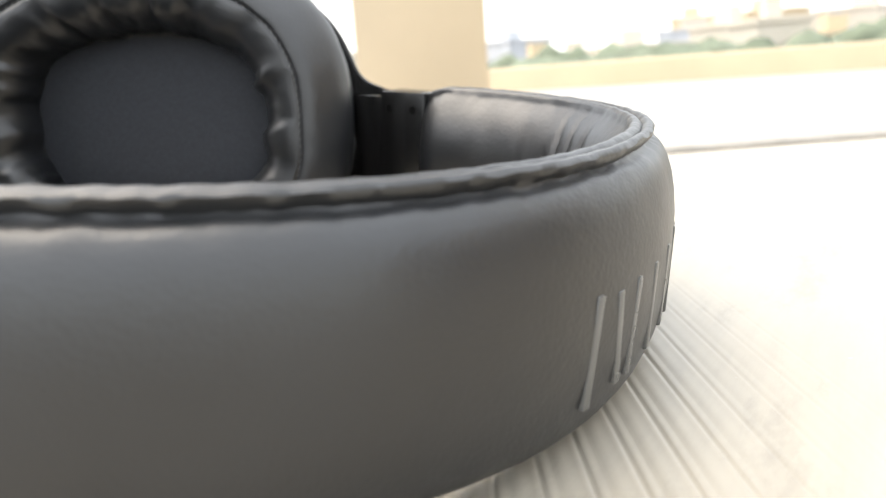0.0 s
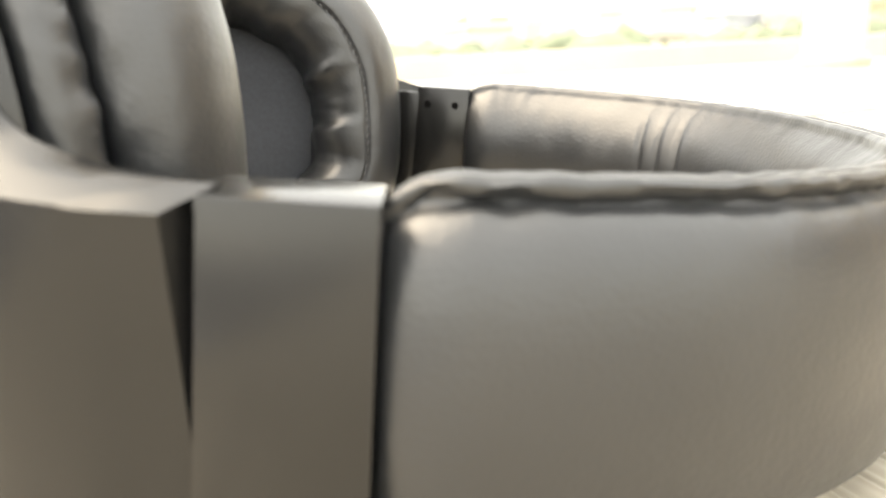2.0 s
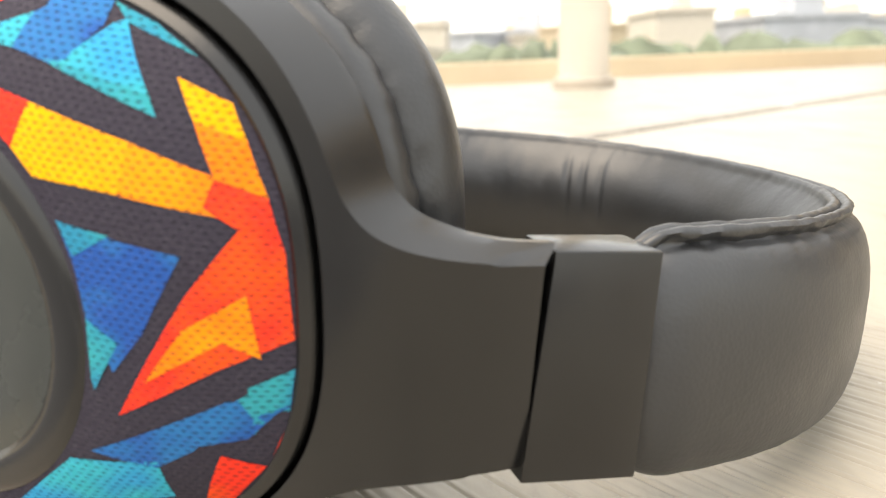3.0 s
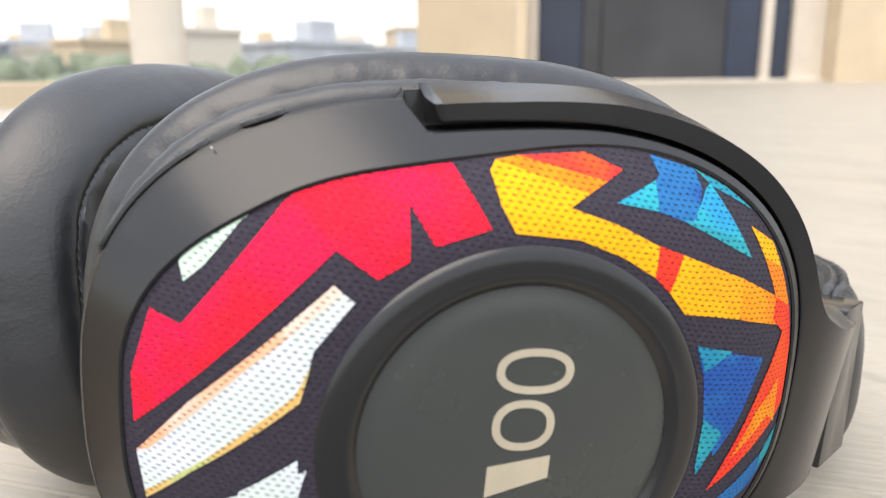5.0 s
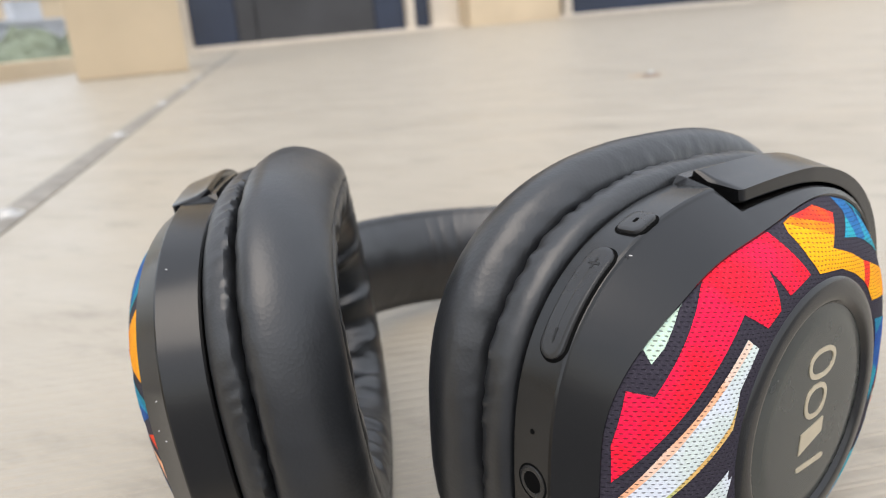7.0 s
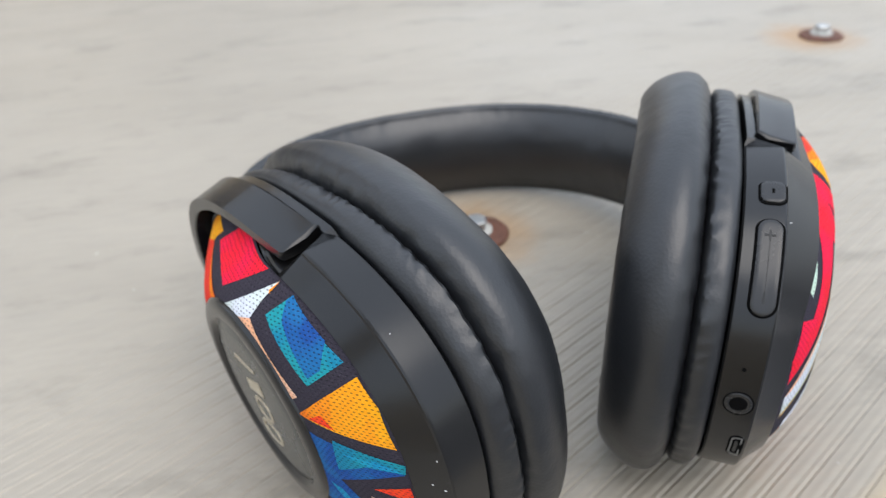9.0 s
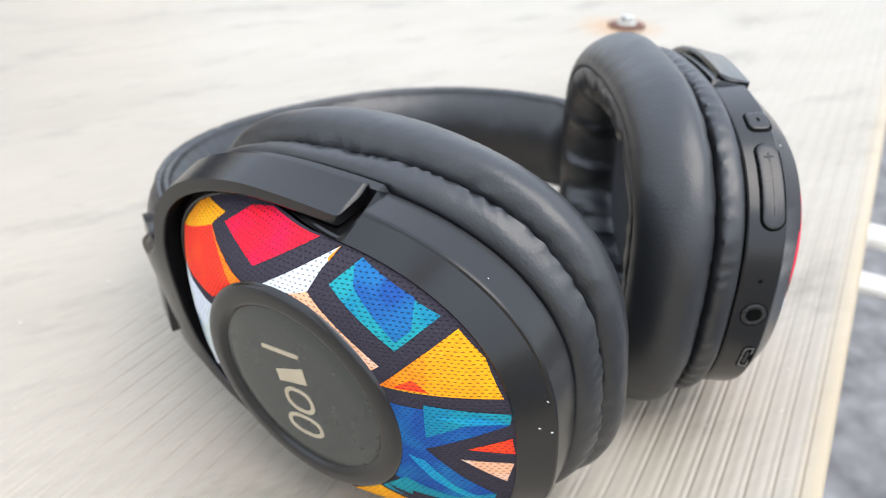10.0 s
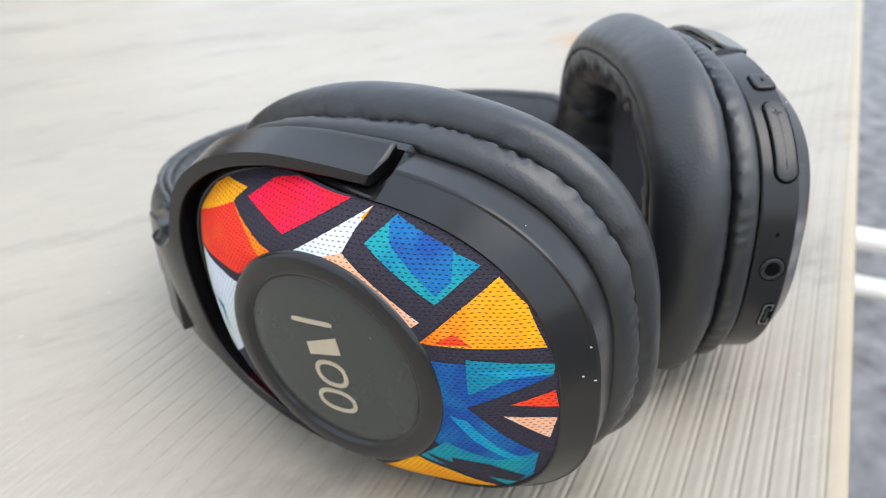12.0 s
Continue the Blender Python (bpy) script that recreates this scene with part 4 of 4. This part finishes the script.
def joint_strip():
    """A flat metal cover strip over the joint of two sheets, with screws along it."""
    a, b = Vector((-433.7, 217.0, 0)), Vector((-692.6, 566.5, 0))
    d = (b - a).normalized()
    turn = math.degrees(math.atan2(d.y, d.x))
    strip = tagged(new("joint_strip"), "dull metal cover strip screwed over a sheet joint", "metal strip")
    strip.matrix_world = pose(a.x * MM, a.y * MM, 0, 0, 0, turn)
    bm = bmesh.new()
    for lo, hi in ((-1500.0, 5200.0),):
        sec = [(-12, 0), (-12, 1.2), (-5, 2.2), (5, 2.2), (12, 1.2), (12, 0)]
        loft(bm, [[(x, y, z) for y, z in sec] for x in (lo, -300, 0, 300, 600, 1200, 2500, hi)], around=False, caps=True)
    part("cover_strip", bm, STRIP, strip)
    for k in range(-2, 8):
        bm = bmesh.new()
        lathe(bm, [(0.01, 6.5), (4.5, 6.2), (6.5, 5.0), (7.5, 3.6), (11, 3.0), (11.5, 1.6)], 20)
        part("screw", bm, ALU, strip, "round screw head", Matrix.Translation((435 * k * MM, 0, 0)))


joint_strip()


def block(name, size, matrix, material, label, category, kind="structure", bevel=0.01):
    bm = bmesh.new()
    box(bm, size, Matrix.Translation((0, 0, size[2] / 2)), bevel)
    return tagged(part(name, bm, material, None, "", matrix), label, category, kind=kind)


def round_post():
    post = tagged(new("round_post"), "off-white round post with a worn foot", "post")
    post.matrix_world = pose(-1.65, 0.61, 0)
    bm = bmesh.new()
    lathe(bm, [(61, 0), (61, 2600)], 40)
    part("shaft", bm, PALE, post)
    bm = bmesh.new()
    lathe(bm, [(76, 0), (76, 20), (65, 30), (61.5, 30)], 40)
    part("foot", bm, plain("worn_concrete", (0.42, 0.37, 0.31), 0.9, 0, 0.3, 12), post, "grey-brown cement foot")


def roof_slab():
    """The solid roof that carries the ribbed sheet, set back under its lip."""
    bm = bmesh.new()
    lo, hi = EDGE + 14, EDGE + 7190
    flat = [G_DIR * a + G_NOR * o for a, o in ((-2590, lo), (8990, lo), (8990, hi), (-2590, hi))]
    loft(bm, [[p + Vector((0, 0, z)) for p in flat] for z in (-260, -2.5)], around=False, caps=True)
    tagged(part("roof_slab", bm, CREAM), "cream plastered roof slab under the sheet", "roof", kind="structure")


roof_slab()
round_post()
block("pillar", (0.37, 0.37, 2.9), pose(-2.13, 2.02, 0, 0, 0, 46), CREAM, "cream painted square pillar", "pillar")
block("parapet", (0.16, 9.0, 3.075), pose(-2.2, -0.9, -3.0, 0, 0, 14), CREAM, "low cream parapet at the roof's end", "parapet")
block("corner_pillar", (0.22, 0.22, 2.4), pose(-1.07, -0.57, 0, 0, 0, 30), CREAM, "cream painted post standing on the sheet", "pillar")

# the building beyond the sheet: a wall of dark glazing between cream piers
WALL_A, WALL_TURN = Vector((-4.34, 5.26, 0)), math.degrees(math.atan2(2.0, 2.1))
wall = tagged(new("building_wall"), "cream building front with dark blue glazed panels", "building", kind="structure")
wall.matrix_world = pose(WALL_A.x, WALL_A.y, 0, 0, 0, WALL_TURN)


def wall_piece(name, s0, s1, z0, z1, y0, y1, material, label):
    bm = bmesh.new()
    box(bm, (s1 - s0, y1 - y0, z1 - z0), Matrix.Translation(((s0 + s1) / 2, (y0 + y1) / 2, (z0 + z1) / 2)), 0.008, 1)
    return part(name, bm, material, wall, label)


wall_piece("back_wall", -0.9, 9.0, -0.3, 3.4, 0.35, 0.55, CREAM, "cream plastered wall")
for s0, s1 in ((-0.9, -0.35), (2.25, 3.22)):
    wall_piece("pier", s0, s1, -0.2, 3.4, -0.15, 0.34, CREAM, "cream plastered pier")
for s0, s1, mat, lab in ((-0.25, 0.15, BLUE, "dark blue glazed panel"), (0.15, 0.32, DARK, "grey panel"), (0.32, 1.42, DARK, "dark grey door leaf"), (1.42, 1.72, BLUE, "dark blue glazed panel"), (1.80, 1.97, BLUE, "narrow dark blue pane"), (3.22, 3.4, DARK, "dark panel"), (3.5, 6.4, BLUE, "wide dark blue glazed panel")):
    wall_piece("panel", s0, s1, 0.0, 2.6, 0.18, 0.24, mat, lab)
for s0, s1 in ((-0.35, -0.25), (1.72, 1.80), (1.97, 2.25), (3.4, 3.5)):
    wall_piece("frame_post", s0, s1, 0.0, 2.7, 0.1, 0.3, PALE, "white frame post")
wall_piece("sill", -0.35, 6.4, -0.05, 0.03, 0.02, 0.33, PALE, "pale sill")

# ground far below, white railing, and the hazy town
bm = bmesh.new()
bmesh.ops.create_grid(bm, x_segments=8, y_segments=8, size=1500, matrix=Matrix.Translation((0, 0, -3.0)))
tagged(part("ground", bm, ASPHALT), "grey rough ground below the roof", "ground", kind="structure")


def railing():
    rail = tagged(new("railing"), "white painted tube railing beside the roof", "railing")
    rail.matrix_world = pose(0.546, 0.202, -0.211, 0, 0, -58)
    for dz, dx in ((0.0, 0.0), (-0.044, -0.012)):
        bm = bmesh.new()
        bmesh.ops.create_cone(bm, cap_ends=True, segments=24, radius1=0.0105, radius2=0.0105, depth=1.3, matrix=pose(0.6, dx, dz, 0, 90, 0))
        part("tube", bm, TUBE, rail)


railing()


def town():
    """Far pale blocks and a belt of trees in the haze."""
    rng = random.Random(5)
    for _ in range(64):
        az = radians(rng.uniform(100, 235))
        d = rng.uniform(70, 190)
        h = 3.0 + d * math.tan(radians(rng.uniform(0.6, 3.2)))
        w, deep = rng.uniform(5, 16), rng.uniform(4, 12)
        bm = bmesh.new()
        box(bm, (w, deep, h), Matrix.Translation((0, 0, h / 2)))
        box(bm, (w + 0.5, deep + 0.5, 0.5), Matrix.Translation((0, 0, h + 0.25)))
        box(bm, (w * 0.25, deep * 0.3, 2.2), Matrix.Translation((w * rng.uniform(-0.3, 0.3), 0, h + 1.6)))
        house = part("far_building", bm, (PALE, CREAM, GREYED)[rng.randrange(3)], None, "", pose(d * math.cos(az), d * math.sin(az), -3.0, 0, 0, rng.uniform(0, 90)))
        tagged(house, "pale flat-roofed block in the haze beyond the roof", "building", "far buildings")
    bm = bmesh.new()
    for _ in range(420):
        az = radians(rng.uniform(100, 235))
        d = rng.uniform(45, 110)
        h = 3.0 + d * math.tan(radians(rng.uniform(0.1, 1.7)))
        bmesh.ops.create_icosphere(bm, subdivisions=2, radius=1, matrix=Matrix.Translation((d * math.cos(az), d * math.sin(az), -3 + h * 0.55)) @ Matrix.Diagonal((rng.uniform(1, 3), rng.uniform(1, 3), h * 0.5, 1)))
    for v in bm.verts:
        v.co += noise.noise_vector(v.co * 0.8) * 0.9
    tagged(part("far_trees", bm, LEAF, sharp=180), "belt of hazy green trees far off", "trees", kind="stuff")


town()
